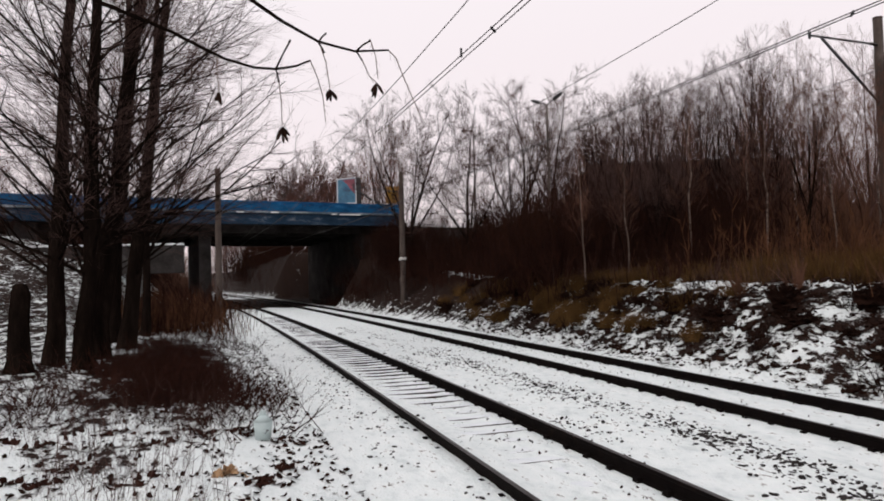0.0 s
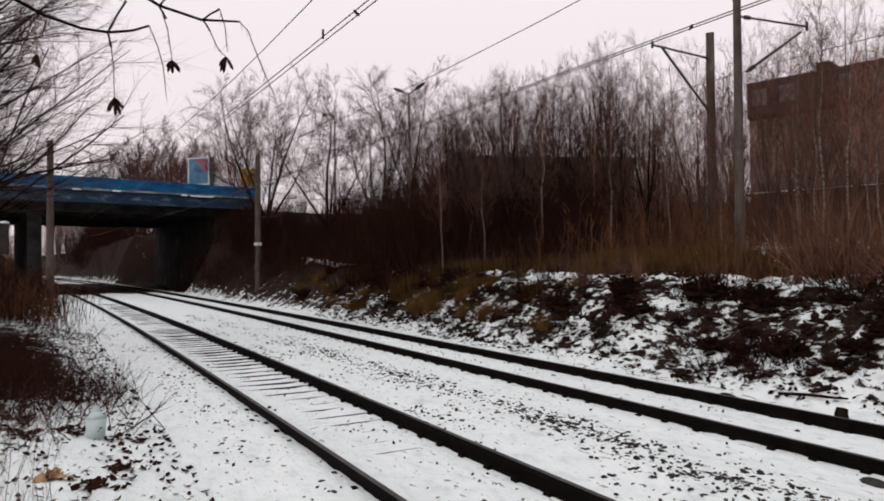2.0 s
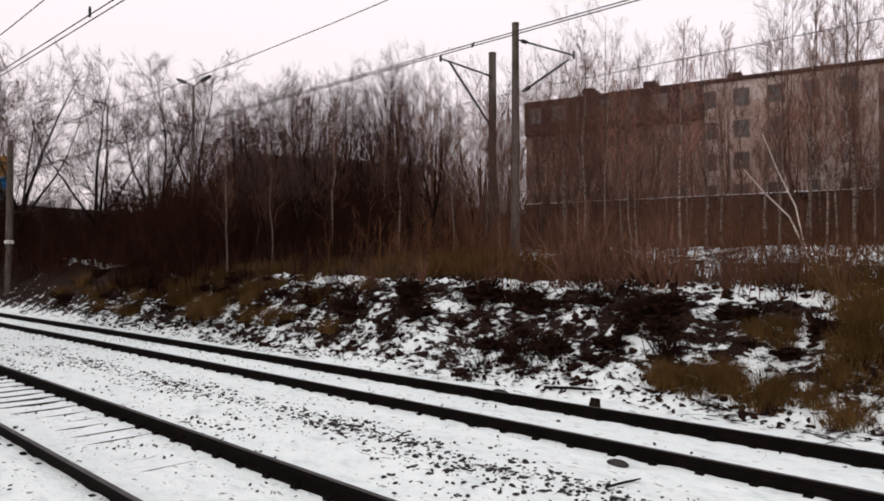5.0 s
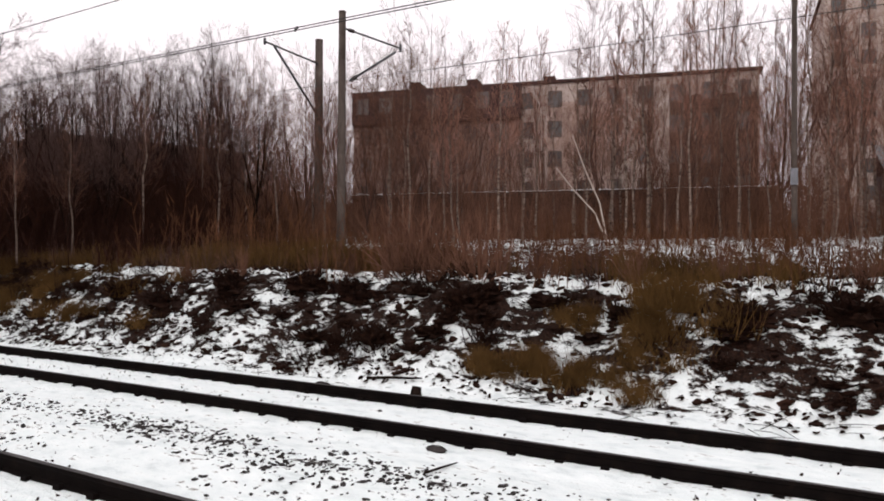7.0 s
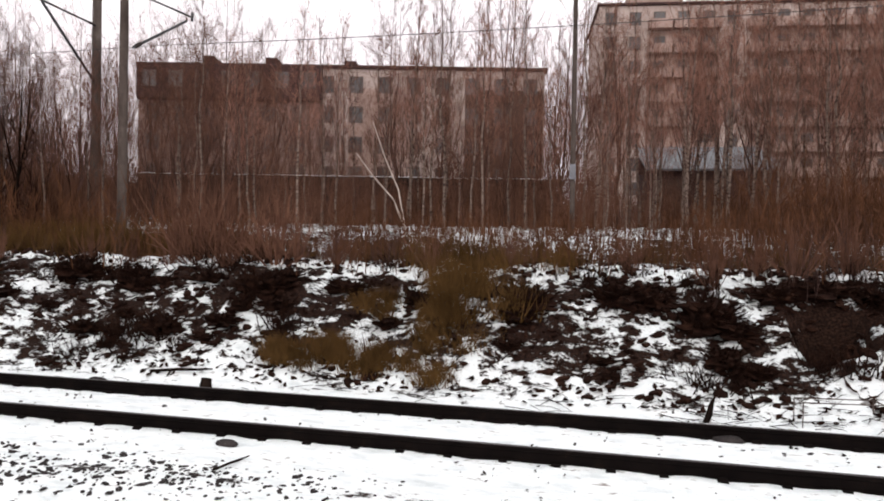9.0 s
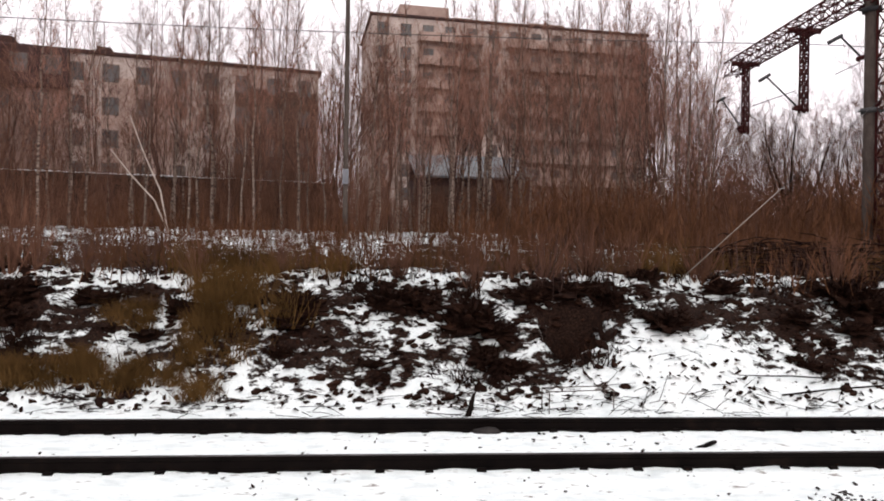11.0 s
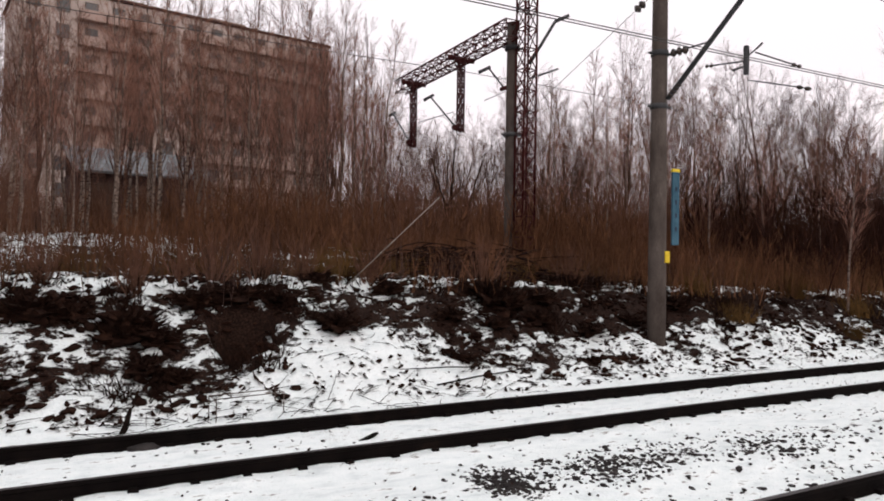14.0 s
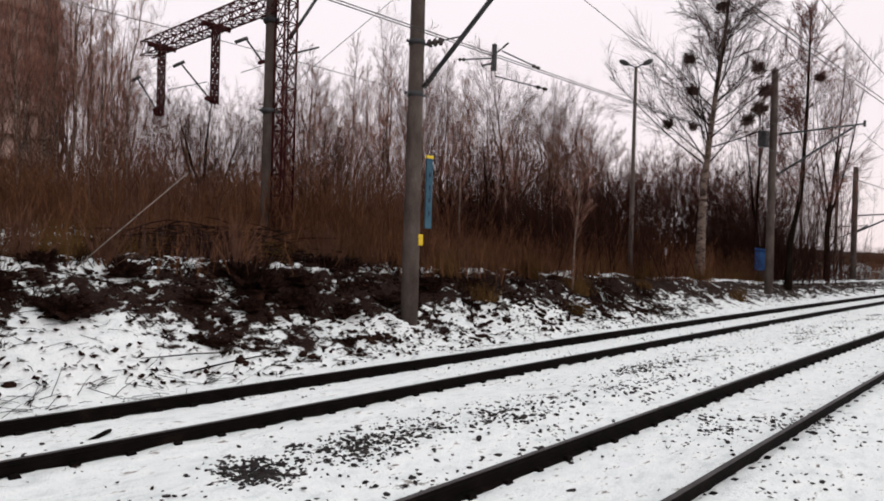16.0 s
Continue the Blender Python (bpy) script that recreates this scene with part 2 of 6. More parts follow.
class Tubes:
    """Collects tapered tubes into one mesh."""

    def __init__(self):
        self.v, self.f, self.s = [], [], []

    def add(self, pts, radii, sides=4, slot=0, cap=False):
        n0 = len(self.v)
        prev = None
        k = len(pts)
        for i, p in enumerate(pts):
            d = (pts[min(i + 1, k - 1)] - pts[max(i - 1, 0)])
            if d.length < 1e-9:
                d = Vector((0, 0, 1))
            d.normalize()
            if prev is None:
                ref = Vector((1, 0, 0)) if abs(d.x) < 0.8 else Vector((0, 1, 0))
                u = d.cross(ref).normalized()
            else:
                u = prev - d * prev.dot(d)
                if u.length < 1e-6:
                    u = d.orthogonal()
                u.normalize()
            prev = u
            w = d.cross(u)
            for j in range(sides):
                a = 2 * math.pi * j / sides
                self.v.append(p + (u * math.cos(a) + w * math.sin(a)) * radii[i])
        for i in range(k - 1):
            for j in range(sides):
                a, b = n0 + i * sides + j, n0 + i * sides + (j + 1) % sides
                self.f.append((a, b, b + sides, a + sides))
                self.s.append(slot)
        if cap:
            self.f.append(tuple(n0 + j for j in range(sides))[::-1])
            self.f.append(tuple(n0 + (k - 1) * sides + j for j in range(sides)))
            self.s += [slot, slot]

    def spike(self, a, b, r, slot=0):
        d = b - a
        u = d.orthogonal().normalized() * r
        w = d.normalized().cross(u)
        n = len(self.v)
        self.v += [a + u, a - u * 0.5 + w * 0.87, a - u * 0.5 - w * 0.87, b]
        self.f += [(n, n + 1, n + 3), (n + 2, n, n + 3)]
        self.s += [slot] * 2

    def rod(self, a, b, r, sides=6, slot=0):
        self.add([Vector(a), Vector(b)], [r, r], sides, slot, True)

    def mesh(self, name, mats, smooth=True):
        return mesh_of(name, self.v, self.f, mats, self.s, smooth)

    def part(self, name, mats, parent=None, label="", smooth=True):
        ob = new(name, self.mesh(name, mats, smooth))
        if parent is not None:
            ob.parent = parent
        return tagged(ob, label) if label else ob


def lerp(x, xs, ys):
    return float(np.interp(x, xs, ys))


# ---- ground ----
def bank_top(x):
    return lerp(x, [-150, -96, -62, -50, -36, -25, 8, 25, 45, 80], [4.5, 6.0, 6.0, 3.2, 2.1, 1.75, 1.67, 1.25, 0.55, 0.2])


def ground_z(x, y, rough=True):
    v = y + drop(x)
    if v < 1.4:
        z = lerp(v, [-60, -12, -3, -0.6, 1.4], [0.9, 0.45, 0.3, 0.15, -0.17])
        # the road embankment on the near side of the bridge
        e = lerp(x, [-100, -52, -44, -26], [1.0, 1.0, 0.6, 0.0]) * lerp(v, [-14, -6, -2.6], [1.0, 0.6, 0.0])
        z += 5.6 * e
    elif v < 10.2:
        z = -0.158 + 0.03 * math.sin((v - 1.4) * 2.1)
        if 5.1 < v < 6.6:
            z += 0.05
    else:
        top = bank_top(x)
        foot = 10.2 + 0.35 * noise.noise(Vector((x * 0.35, 3.1, 0))) + lerp(x, [-97, -92, -64, -58], [0, 5.5, 5.5, 0])
        s = min(1.0, max(0.0, (v - foot) / 3.3))
        s = s * s * (3 - 2 * s) * 0.55 + s * 0.45
        z = -0.17 + (top + 0.17) * s
        up = lerp(v, [13.6, 17, 20, 40, 90, 200], [0, 0.1, 0.6, 1.5, 2.4, 3.0])
        z += up * lerp(x, [-70, -50, 30, 70], [0.3, 1, 1, 0.8])
        z += lerp(x, [-64, -56, -40, -24, 22, 36, 90], [0, 2.2, 2.8, 0, 0, 2.2, 2.0]) * lerp(v, [17, 38], [0, 1])
        # a dug hollow in the bank, and the heap beside it
        z -= 1.9 * math.exp(-((x - 3.15) / 0.42) ** 4 - ((v - 12.0) / 0.36) ** 4)
        z += 0.28 * math.exp(-((x - 4.7) / 1.1) ** 2 - ((v - 11.1) / 0.7) ** 2)
    if rough:
        p = Vector((x, y, 0))
        if v > 10.0:
            k = min(1.0, (v - 10.0) / 1.0)
            z += k * (0.13 * noise.noise(p * 1.1) + 0.10 * noise.noise(p * 3.1) + 0.05 * noise.noise(p * 7.0))
        elif v < 1.2:
            k = min(1.0, (1.2 - v) / 1.0)
            z += k * (0.06 * noise.noise(p * 1.3) + 0.05 * noise.noise(p * 4.0))
        else:
            z += 0.018 * noise.noise(p * 2.3) + 0.012 * noise.noise(p * 6.0)
    return z


def bareness(x, y):
    """How far the snow has gone: little on the track bed, much on the bank and under trees."""
    v = y + drop(x)
    b = lerp(v, [-30, -8, -3, -0.5, 0.6, 2.0, 5.0, 5.9, 6.8, 9.4, 10.2, 11.0, 13.0, 13.4, 14.0, 14.4, 15.0, 22, 60],
             [0.6, 0.58, 0.44, 0.38, 0.32, 0.24, 0.25, 0.36, 0.22, 0.2, 0.34, 0.5, 0.555, 0.3, 0.27, 0.54, 0.58, 0.46, 0.48])
    if v > 9.8:
        b -= 0.2 * math.exp(-((x - 5.0) / 1.5) ** 2 - ((v - 11.0) / 0.7) ** 2)
        b += 0.03 * lerp(x, [3.2, 4.5], [0, 1]) * lerp(v, [11.5, 12.1], [0, 1]) * lerp(v, [13.6, 14], [1, 0])
        b -= 0.12 * math.exp(-((x - 15.5) / 3.0) ** 2 - ((v - 11.2) / 0.7) ** 2)
        b += 0.4 * math.exp(-((x - 3.1) / 0.42) ** 2 - ((v - 12.0) / 0.36) ** 2)
        b += lerp(x, [-60, -48, -38, -27, -19, -12], [0.4, 0.28, 0.17, 0.07, 0.02, 0]) * lerp(v, [10.2, 11.6, 12.6], [0.15, 0.7, 1.0])
        b += 0.05 * lerp(x, [6, 9], [0, 1]) * lerp(v, [11.2, 12.2], [0, 1])
        b += 0.35 * lerp(v, [24, 32], [0, 1]) * lerp(x, [-38, -26, 22, 34], [1, 0, 0, 1])
    else:
        if v < 1.2:
            b += 0.3 * math.exp(-((x + 17) / 8.0) ** 2 - ((v + 1.2) / 1.5) ** 2)
            b -= 0.08 * lerp(x, [-16, -11], [0, 1])
        if 1 < v < 10.5:
            b += lerp(x, [-100, -92, -64, -61], [0, 0.95, 0.95, 0])
    return b


def axis(*runs):
    out = []
    for a, b, n in runs:
        out += [a + (b - a) * i / n for i in range(n)]
    return out + [runs[-1][1]]


gx = axis((-1500, -200, 14), (-200, -60, 60), (-60, -26, 70), (-26, 24, 300), (24, 60, 70), (60, 200, 50), (200, 1500, 14))
gv = axis((-900, -60, 10), (-60, -12, 16), (-12, 1.5, 60), (1.5, 9.8, 36), (9.8, 14.4, 52), (14.4, 24, 26), (24, 100, 22), (100, 1500, 12))
gverts, gbare = [], []
for v in gv:
    for x in gx:
        y = v - drop(x)
        gverts.append((x, y, ground_z(x, y)))
        gbare.append(bareness(x, y))
nx = len(gx)
gfaces = [(j * nx + i, j * nx + i + 1, (j + 1) * nx + i + 1, (j + 1) * nx + i) for j in range(len(gv) - 1) for i in range(nx - 1)]
gme = mesh_of("ground", gverts, gfaces, M_GROUND, smooth=True)
gme.attributes.new("bare", "FLOAT", "POINT").data.foreach_set("value", gbare)
tagged(new("ground", gme), "thin patchy snow over dark leaf litter and gravel", "ground", kind="structure")


# ---- railway ----
def rail_section():
    """Half outline of a rail, 0.18 m high, top at 0: (across, up)."""
    half = [(0.036, -0.004), (0.037, -0.036), (0.010, -0.052), (0.009, -0.140), (0.068, -0.165), (0.068, -0.18)]
    return [(0.030, 0.0)] + half + [(-a, b) for a, b in reversed(half)] + [(-0.030, 0.0)]


def make_rail(y0, parent):
    sec = rail_section()
    xs = axis((-140, -60, 40), (-60, 60, 120), (60, 180, 40))
    vs, fs, sl = [], [], []
    for x in xs:
        for a, b in sec:
            vs.append((x, y0 + a - drop(x), b))
    n = len(sec)
    for i in range(len(xs) - 1):
        for j in range(n):
            k = (j + 1) % n
            fs.append((i * n + j, i * n + k, (i + 1) * n + k, (i + 1) * n + j))
            sl.append(1 if j in (n - 1, 0) else 0)
    ob = new("rail", mesh_of("rail", vs, fs, [M_RAIL, M_RAILTOP], sl))
    ob.parent = parent
    return ob


def make_track(y0, label):
    tr = thing("railway_track", (0, 0, 0), label, "railway track", "railway tracks")
    tr["kind"] = "structure"
    for s in (-0.796, 0.796):
        make_rail(y0 + s, tr)
    # fastenings along the rail feet
    fv, ff = [], []
    rng = random.Random(5)
    x = -70.0
    while x < 70:
        for s in (-0.796, 0.796):
            for side in (-1, 1):
                cx, cy, cz = x + rng.uniform(-0.03, 0.03), y0 + s + side * 0.082 - drop(x), -0.16 + rng.uniform(-0.01, 0.012)
                a, b, h = 0.06, 0.04, 0.032
                n0 = len(fv)
                for dz, k in ((-h, 1.0), (h, 0.65)):
                    for sx, sy in ((-1, -1), (1, -1), (1, 1), (-1, 1)):
                        fv.append((cx + sx * a * k, cy + sy * b * k, cz + dz))
                ff += [(n0 + 4, n0 + 5, n0 + 6, n0 + 7)] + [(n0 + i, n0 + (i + 1) % 4, n0 + 4 + (i + 1) % 4, n0 + 4 + i) for i in range(4)]
        x += 0.55
    ob = new("rail_fastenings", mesh_of("rail_fastenings", fv, ff, M_RAIL))
    ob.parent = tr
    tagged(ob, kind="stuff")
    return tr


TRACK_NEAR, TRACK_FAR = 3.39, 8.28
track_near = make_track(TRACK_NEAR, "rusty rails on wooden sleepers under thin snow")
track_far = make_track(TRACK_FAR, "rusty rails half sunk in fresh snow")

# ---- road bridge ----
M_LIP = material("pale_grey_blue_ledge", [(0.3, (0.06, 0.09, 0.12)), (0.55, (0.16, 0.2, 0.235)), (0.75, (0.4, 0.42, 0.44))], 0.6, 0.8, bump=0.3, fine=8)
bridge = thing("road_bridge", (-61.2, 4, 0), "concrete road bridge with a weathered blue fascia", "bridge", rz=11.0)
bridge["kind"] = "structure"
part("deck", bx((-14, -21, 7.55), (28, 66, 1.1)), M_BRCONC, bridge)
part("fascia", bx((0.05, -21, 7.42), (0.5, 66, 0.95), bevel=0.03), M_BLUE_DIRTY, bridge, "dirty blue-grey concrete edge beam")
part("fascia_lip", bx((0.22, -21, 7.98), (0.5, 66, 0.16), bevel=0.02), M_LIP, bridge, "pale streaked concrete ledge")
for y0, y1, z0 in ((5.0, 5.5, 7.9), (5.75, 7.7, 7.88), (-0.35, 0.3, 7.95), (-3.2, -2.6, 7.92)):
    part("bare_patch", bx((0.476, (y0 + y1) / 2, z0), (0.02, y1 - y0, 0.11), bevel=0.008), M_SNOW, bridge, "patch of flaked white paint")
part("parapet", bx((0.25, -21.0, 8.45), (0.14, 66, 0.78), bevel=0.02), M_BLUE, bridge, "weathered blue steel parapet")
part("handrail", bx((0.25, -21.0, 8.87), (0.2, 66, 0.09), bevel=0.02), M_BLUE, bridge, "blue steel handrail")
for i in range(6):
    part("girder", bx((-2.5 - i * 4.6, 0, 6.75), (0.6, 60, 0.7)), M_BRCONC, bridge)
for i in range(36):
    part("parapet_post", bx((0.36, -53 + i * 1.85, 8.44), (0.1, 0.12, 0.76)), M_BLUE, bridge)
# abutments and pier have the shadow under the deck in their concrete colour
part("abutment", bx((-14.8, 11.4, 3.0), (26, 2.2, 8.2), pose(0, 0, 0, 0, 0, -6.5)), M_BRCONC, bridge, "concrete abutment wall, darkened for shade under the deck")
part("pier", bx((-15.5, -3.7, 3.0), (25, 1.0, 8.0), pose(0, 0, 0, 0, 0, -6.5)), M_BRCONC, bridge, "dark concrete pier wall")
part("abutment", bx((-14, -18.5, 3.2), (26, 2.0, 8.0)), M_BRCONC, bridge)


# ---- masts, lamps, wires ----
def tapered_pole(h, r0, r1, sides=12):
    t = Tubes()
    n = 6
    t.add([Vector((0, 0, h * i / n)) for i in range(n + 1)], [r0 + (r1 - r0) * i / n for i in range(n + 1)], sides, 0, True)
    return t


def concrete_mast(at, h, label, r0=0.2, r1=0.15, lean=0.0):
    ob = thing("catenary_mast", at, label, "railway mast", "catenary masts")
    tapered_pole(h + 0.5, r0, r1).part("pole", M_CONC, ob).location = (0, 0, -0.5)
    t = Tubes()
    t.add([Vector((0, 0, h - 0.02)), Vector((0, 0, h + 0.03))], [r1 + 0.012, r1 + 0.012], 12, 0, True)
    t.part("cap", M_CONC, ob)
    return ob


def clamp_band(ob, z, r):
    t = Tubes()
    t.add([Vector((0, 0, z - 0.06)), Vector((0, 0, z + 0.06))], [r + 0.03, r + 0.03], 12, 0, True)
    t.rod((r, -0.1, z), (r + 0.12, -0.1, z), 0.03)
    t.rod((-r - 0.12, 0.05, z), (-r, 0.05, z), 0.03)
    t.part("clamp_band", M_DARKSTEEL, ob)


def insulator(t, a, b, r=0.07, n=4):
    a, b = Vector(a), Vector(b)
    for i in range(n):
        p, q = a.lerp(b, (i + 0.1) / n), a.lerp(b, (i + 0.9) / n)
        t.add([p, p.lerp(q, 0.5), q], [r * 0.45, r, r * 0.5], 8, 0, True)


def cantilever(ob, base_top, base_low, tip, strut_tip, r=0.035):
    """A bracket: a tie from the mast to its tip and a strut below, with insulators."""
    t = Tubes()
    t.rod(base_top, tip, r * 0.8)
    t.rod(base_low, strut_tip, r)
    t.rod(Vector(tip) + Vector((0, 0, -0.14)), Vector(tip) + Vector((0, 0, 0.16)), r)
    t.part("bracket", M_DARKSTEEL, ob, "dark steel bracket")
    for a, b in ((Vector(base_top), Vector(tip)), (Vector(base_low), Vector(strut_tip))):
        k = Tubes()
        insulator(k, a.lerp(b, 0.04), a.lerp(b, 0.14), 0.075)
        k.part("insulator", M_CERAMIC, ob, "dark glazed insulator")


def local(ob, p):
    return Vector(p) - ob.location


# the pair by the bridge
p_b = Vector((-42.2, 10.45, 0.55))
mast = concrete_mast(p_b, 8.1, "grey concrete mast with a pale painted band")
part("painted_band", bx((0, 0, 2.75), (0.42, 0.42, 0.3), bevel=0.1), material("white_paint", [(0.3, (0.5, 0.48, 0.45)), (0.7, (0.75, 0.73, 0.7))], 4), mast)
cantilever(mast, (0, -0.1, 6.9), (0, -0.1, 5.4), (0, -3.0, 7.2), (0, -3.0, 7.1))
mast = concrete_mast(Vector((-42.0, -0.40, -0.1)), 8.7, "slender grey concrete mast beside the track")
cantilever(mast, (0, 0.1, 7.5), (0, 0.1, 6.1), (0, 2.9, 7.8), (0, 2.9, 7.7))

# the near mast with the blue board
p_y = Vector((12.13, 11.42, 0.3))
mast = concrete_mast(p_y, 9.6, "concrete mast with steel bands, a yellow mark and a blue board", 0.215, 0.16)
for zz in (5.35, 6.55, 8.0):
    clamp_band(mast, zz, 0.17)
t = Tubes()
t.rod((0.05, -0.2, 5.5), (0.45, -3.1, 8.45), 0.055, 8)
t.rod((0.05, -0.2, 6.5), (0.2, -1.25, 6.55), 0.02)
t.part("bracket", M_DARKSTEEL, mast, "dark steel tubular bracket")
k = Tubes()
insulator(k, (0.06, -0.25, 5.55), (0.1, -0.5, 5.8), 0.085)
k.part("insulator", M_CERAMIC, mast, "dark glazed insulator")
k = Tubes()
insulator(k, (0.05, -0.28, 6.5), (0.12, -0.7, 6.5), 0.1, 3)
k.part("insulator", M_CERAMIC, mast, "dark glazed insulator")
part("blue_board", bx((0.31, -0.22, 3.06), (0.22, 0.05, 1.64), bevel=0.01), material("faded_blue_enamel", [(0.3, (0.028, 0.065, 0.095)), (0.7, (0.062, 0.125, 0.165))], 5), mast, "narrow faded blue enamel board")
part("board_cap", bx((0.31, -0.22, 3.915), (0.24, 0.06, 0.07), bevel=0.01), material("yellow_paint", [(0.3, (0.5, 0.33, 0.02)), (0.7, (0.7, 0.5, 0.05))], 6), mast, "yellow cap")
M_YELLOW = bpy.data.materials["yellow_paint"]
part("yellow_mark", bx((0.1, -0.185, 1.97), (0.15, 0.06, 0.26), bevel=0.01), M_YELLOW, mast, "yellow painted mark")
M_BARS = material("dark_lettering", [(0.3, (0.02, 0.03, 0.05)), (0.7, (0.05, 0.06, 0.08))], 5)
for i in range(4):
    part("lettering_bar", bx((0.31, -0.25, 2.6 + i * 0.3), (0.05, 0.008, 0.1)), M_BARS, mast)

# guy rod of the near mast
t = Tubes()
top = p_y + Vector((-0.05, 0.05, 8.0))
anchor = bear(20.6, 13.9, -3.75)
t.rod(top, anchor, 0.007)
guy = t.part("guy_wire", M_WIRE)
tagged(guy, "thin steel guy wire running down to the bank", "guy wire")
t = Tubes()
t.rod(anchor, anchor.lerp(top, 0.31), 0.009)
t.part("anchor_rod", material("pale_rod", [(0.3, (0.16, 0.13, 0.115)), (0.7, (0.27, 0.23, 0.2))], 4), guy, "pale anchor rod")
k = Tubes()
insulator(k, anchor.lerp(top, 0.925), anchor.lerp(top, 0.955), 0.1, 2)
k.part("insulator", M_CERAMIC, guy)

# the mast pair of the upper line
mA = bear(-40.4, 35.4, z=1.9)
mast = concrete_mast(mA, EYE + 35.4 * math.tan(radians(16.85)) - 1.9, "concrete mast with a steel bracket, behind brush", 0.24, 0.19)
cantilever(mast, local(mast, bear(-40.4, 35.3, 15.1)), local(mast, bear(-40.5, 35.3, 11.2)), local(mast, bear(-44.65, 33.0, 16.5)), local(mast, bear(-43.9, 33.3, 16.2)), 0.06)
mB = bear(-38.6, 24.3, z=2.0)
mast = concrete_mast(mB, EYE + 24.3 * math.tan(radians(19.0)) - 2.0, "concrete mast with a steel bracket, behind brush", 0.16, 0.12)
cantilever(mast, local(mast, bear(-38.3, 24.4, 17.8)), local(mast, bear(-38.0, 24.4, 13.9)), local(mast, bear(-33.9, 26.0, 16.5)), local(mast, bear(-34.3, 25.9, 16.2)), 0.045)

# far masts along the line to the right
for az, r, zb, el, rr in ((73.85, 37.5, 0.8, 13.4, 0.2), (78.1, 95, 0.3, 7.6, 0.2), (79.2, 70, 0.3, 6.4, 0.26), (75.9, 120, 0.3, 5.6, 0.2)):
    mast = concrete_mast(bear(az, r, z=zb), EYE + r * math.tan(radians(el)) - zb, "distant concrete mast along the track", rr, rr * 0.8)
    if r < 40:
        cantilever(mast, local(mast, bear(74.2, 37.6, 8.9)), local(mast, bear(74.2, 37.6, 6.0)), local(mast, bear(79.6, 40.5, 9.35)), local(mast, bear(79.0, 40.3, 9.2)), 0.06)
        part("signal_box", bx(local(mast, bear(73.2, 37.3, 8.6)), (0.45, 0.4, 0.75), bevel=0.04), M_DARKSTEEL, mast, "dark relay box")
    else:
        cantilever(mast, (0, 0, 5.5), (0, 0, 4.0), (1.0, -3.0, 5.7), (1.0, -2.9, 5.6), 0.07)
# thin mast by the plateau path
mast = concrete_mast(bear(-3.85, 24.0, z=2.0), 11.0, "thin tall concrete post with a pale plate", 0.09, 0.07)
part("plate", bx((0.0, -0.1, 2.6), (0.2, 0.04, 0.5), bevel=0.01), material("pale_plate", [(0.3, (0.14, 0.14, 0.155)), (0.7, (0.24, 0.24, 0.26))], 3), mast, "pale metal plate")


# ---- portal with a lattice tower ----
def lattice(t, a, b, w, bays, r=0.025, depth=None):
    """A four-chord lattice from a to b."""
    a, b = Vector(a), Vector(b)
    d = (b - a).normalized()
    u = d.cross(Vector((0, 0, 1)))
    if u.length < 0.1:
        u = Vector((1, 0, 0))
    u.normalize()
    v = u.cross(d)
    dep = depth or w
    c = [u * (sx * w / 2) + v * (sy * dep / 2) for sx, sy in ((-1, -1), (1, -1), (1, 1), (-1, 1))]
    for q in c:
        t.rod(a + q, b + q, r * 1.9, 4)
    for i in range(bays):
        p, n = a.lerp(b, i / bays), a.lerp(b, (i + 1) / bays)
        for j in range(4):
            q, s = c[j], c[(j + 1) % 4]
            t.rod(p + q, n + s, r, 4)
            t.rod(p + s, n + q, r, 4)
            t.rod(p + q, p + s, r, 4)


tower_at = bear(36.35, 21.0, z=1.9)
portal = thing("lattice_portal", tower_at, "red-brown steel lattice tower with a cantilever truss and hangers", "gantry")
t = Tubes()
lattice(t, (0, 0, -0.3), (0, 0, 10.2), 0.43, 17, 0.02)
t.part("tower", M_STEEL, portal)
beam_in = local(portal, bear(35.2, 20.6, 18.3))
beam_out = local(portal, bear(26.1, 28.2, 13.75))
t = Tubes()
lattice(t, beam_in, beam_out, 0.45, 13, 0.017, 0.5)
t.part("truss", M_STEEL, portal, "steel lattice truss")
for az, r, e0, e1 in ((27.2, 27.2, 14.1, 9.08), (31.05, 23.8, 16.0, 10.35)):
    t = Tubes()
    top, low = local(portal, bear(az, r, e0)), local(portal, bear(az, r, e1))
    lattice(t, top, low, 0.17, 7, 0.016)
    t.rod(top + Vector((-0.5, 0, 0)), top + Vector((0.5, 0, 0)), 0.09, 4)
    t.rod(low + Vector((-0.25, 0, 0.1)), low + Vector((0.15, 0, 0.1)), 0.05, 4)
    t.part("hanger", M_STEEL, portal, "lattice hanger for the contact wire")
t = Tubes()
t.rod(local(portal, bear(36.6, 21, 15.6)), local(portal, bear(38.6, 21, 18.7)), 0.045)
t.rod(local(portal, bear(38.6, 21, 18.7)), local(portal, bear(39.7, 21, 19.1)), 0.055)
t.rod(local(portal, bear(36.6, 21, 14.5)), local(portal, bear(38.9, 21, 15.2)), 0.03)
t.part("arm", M_DARKSTEEL, portal)
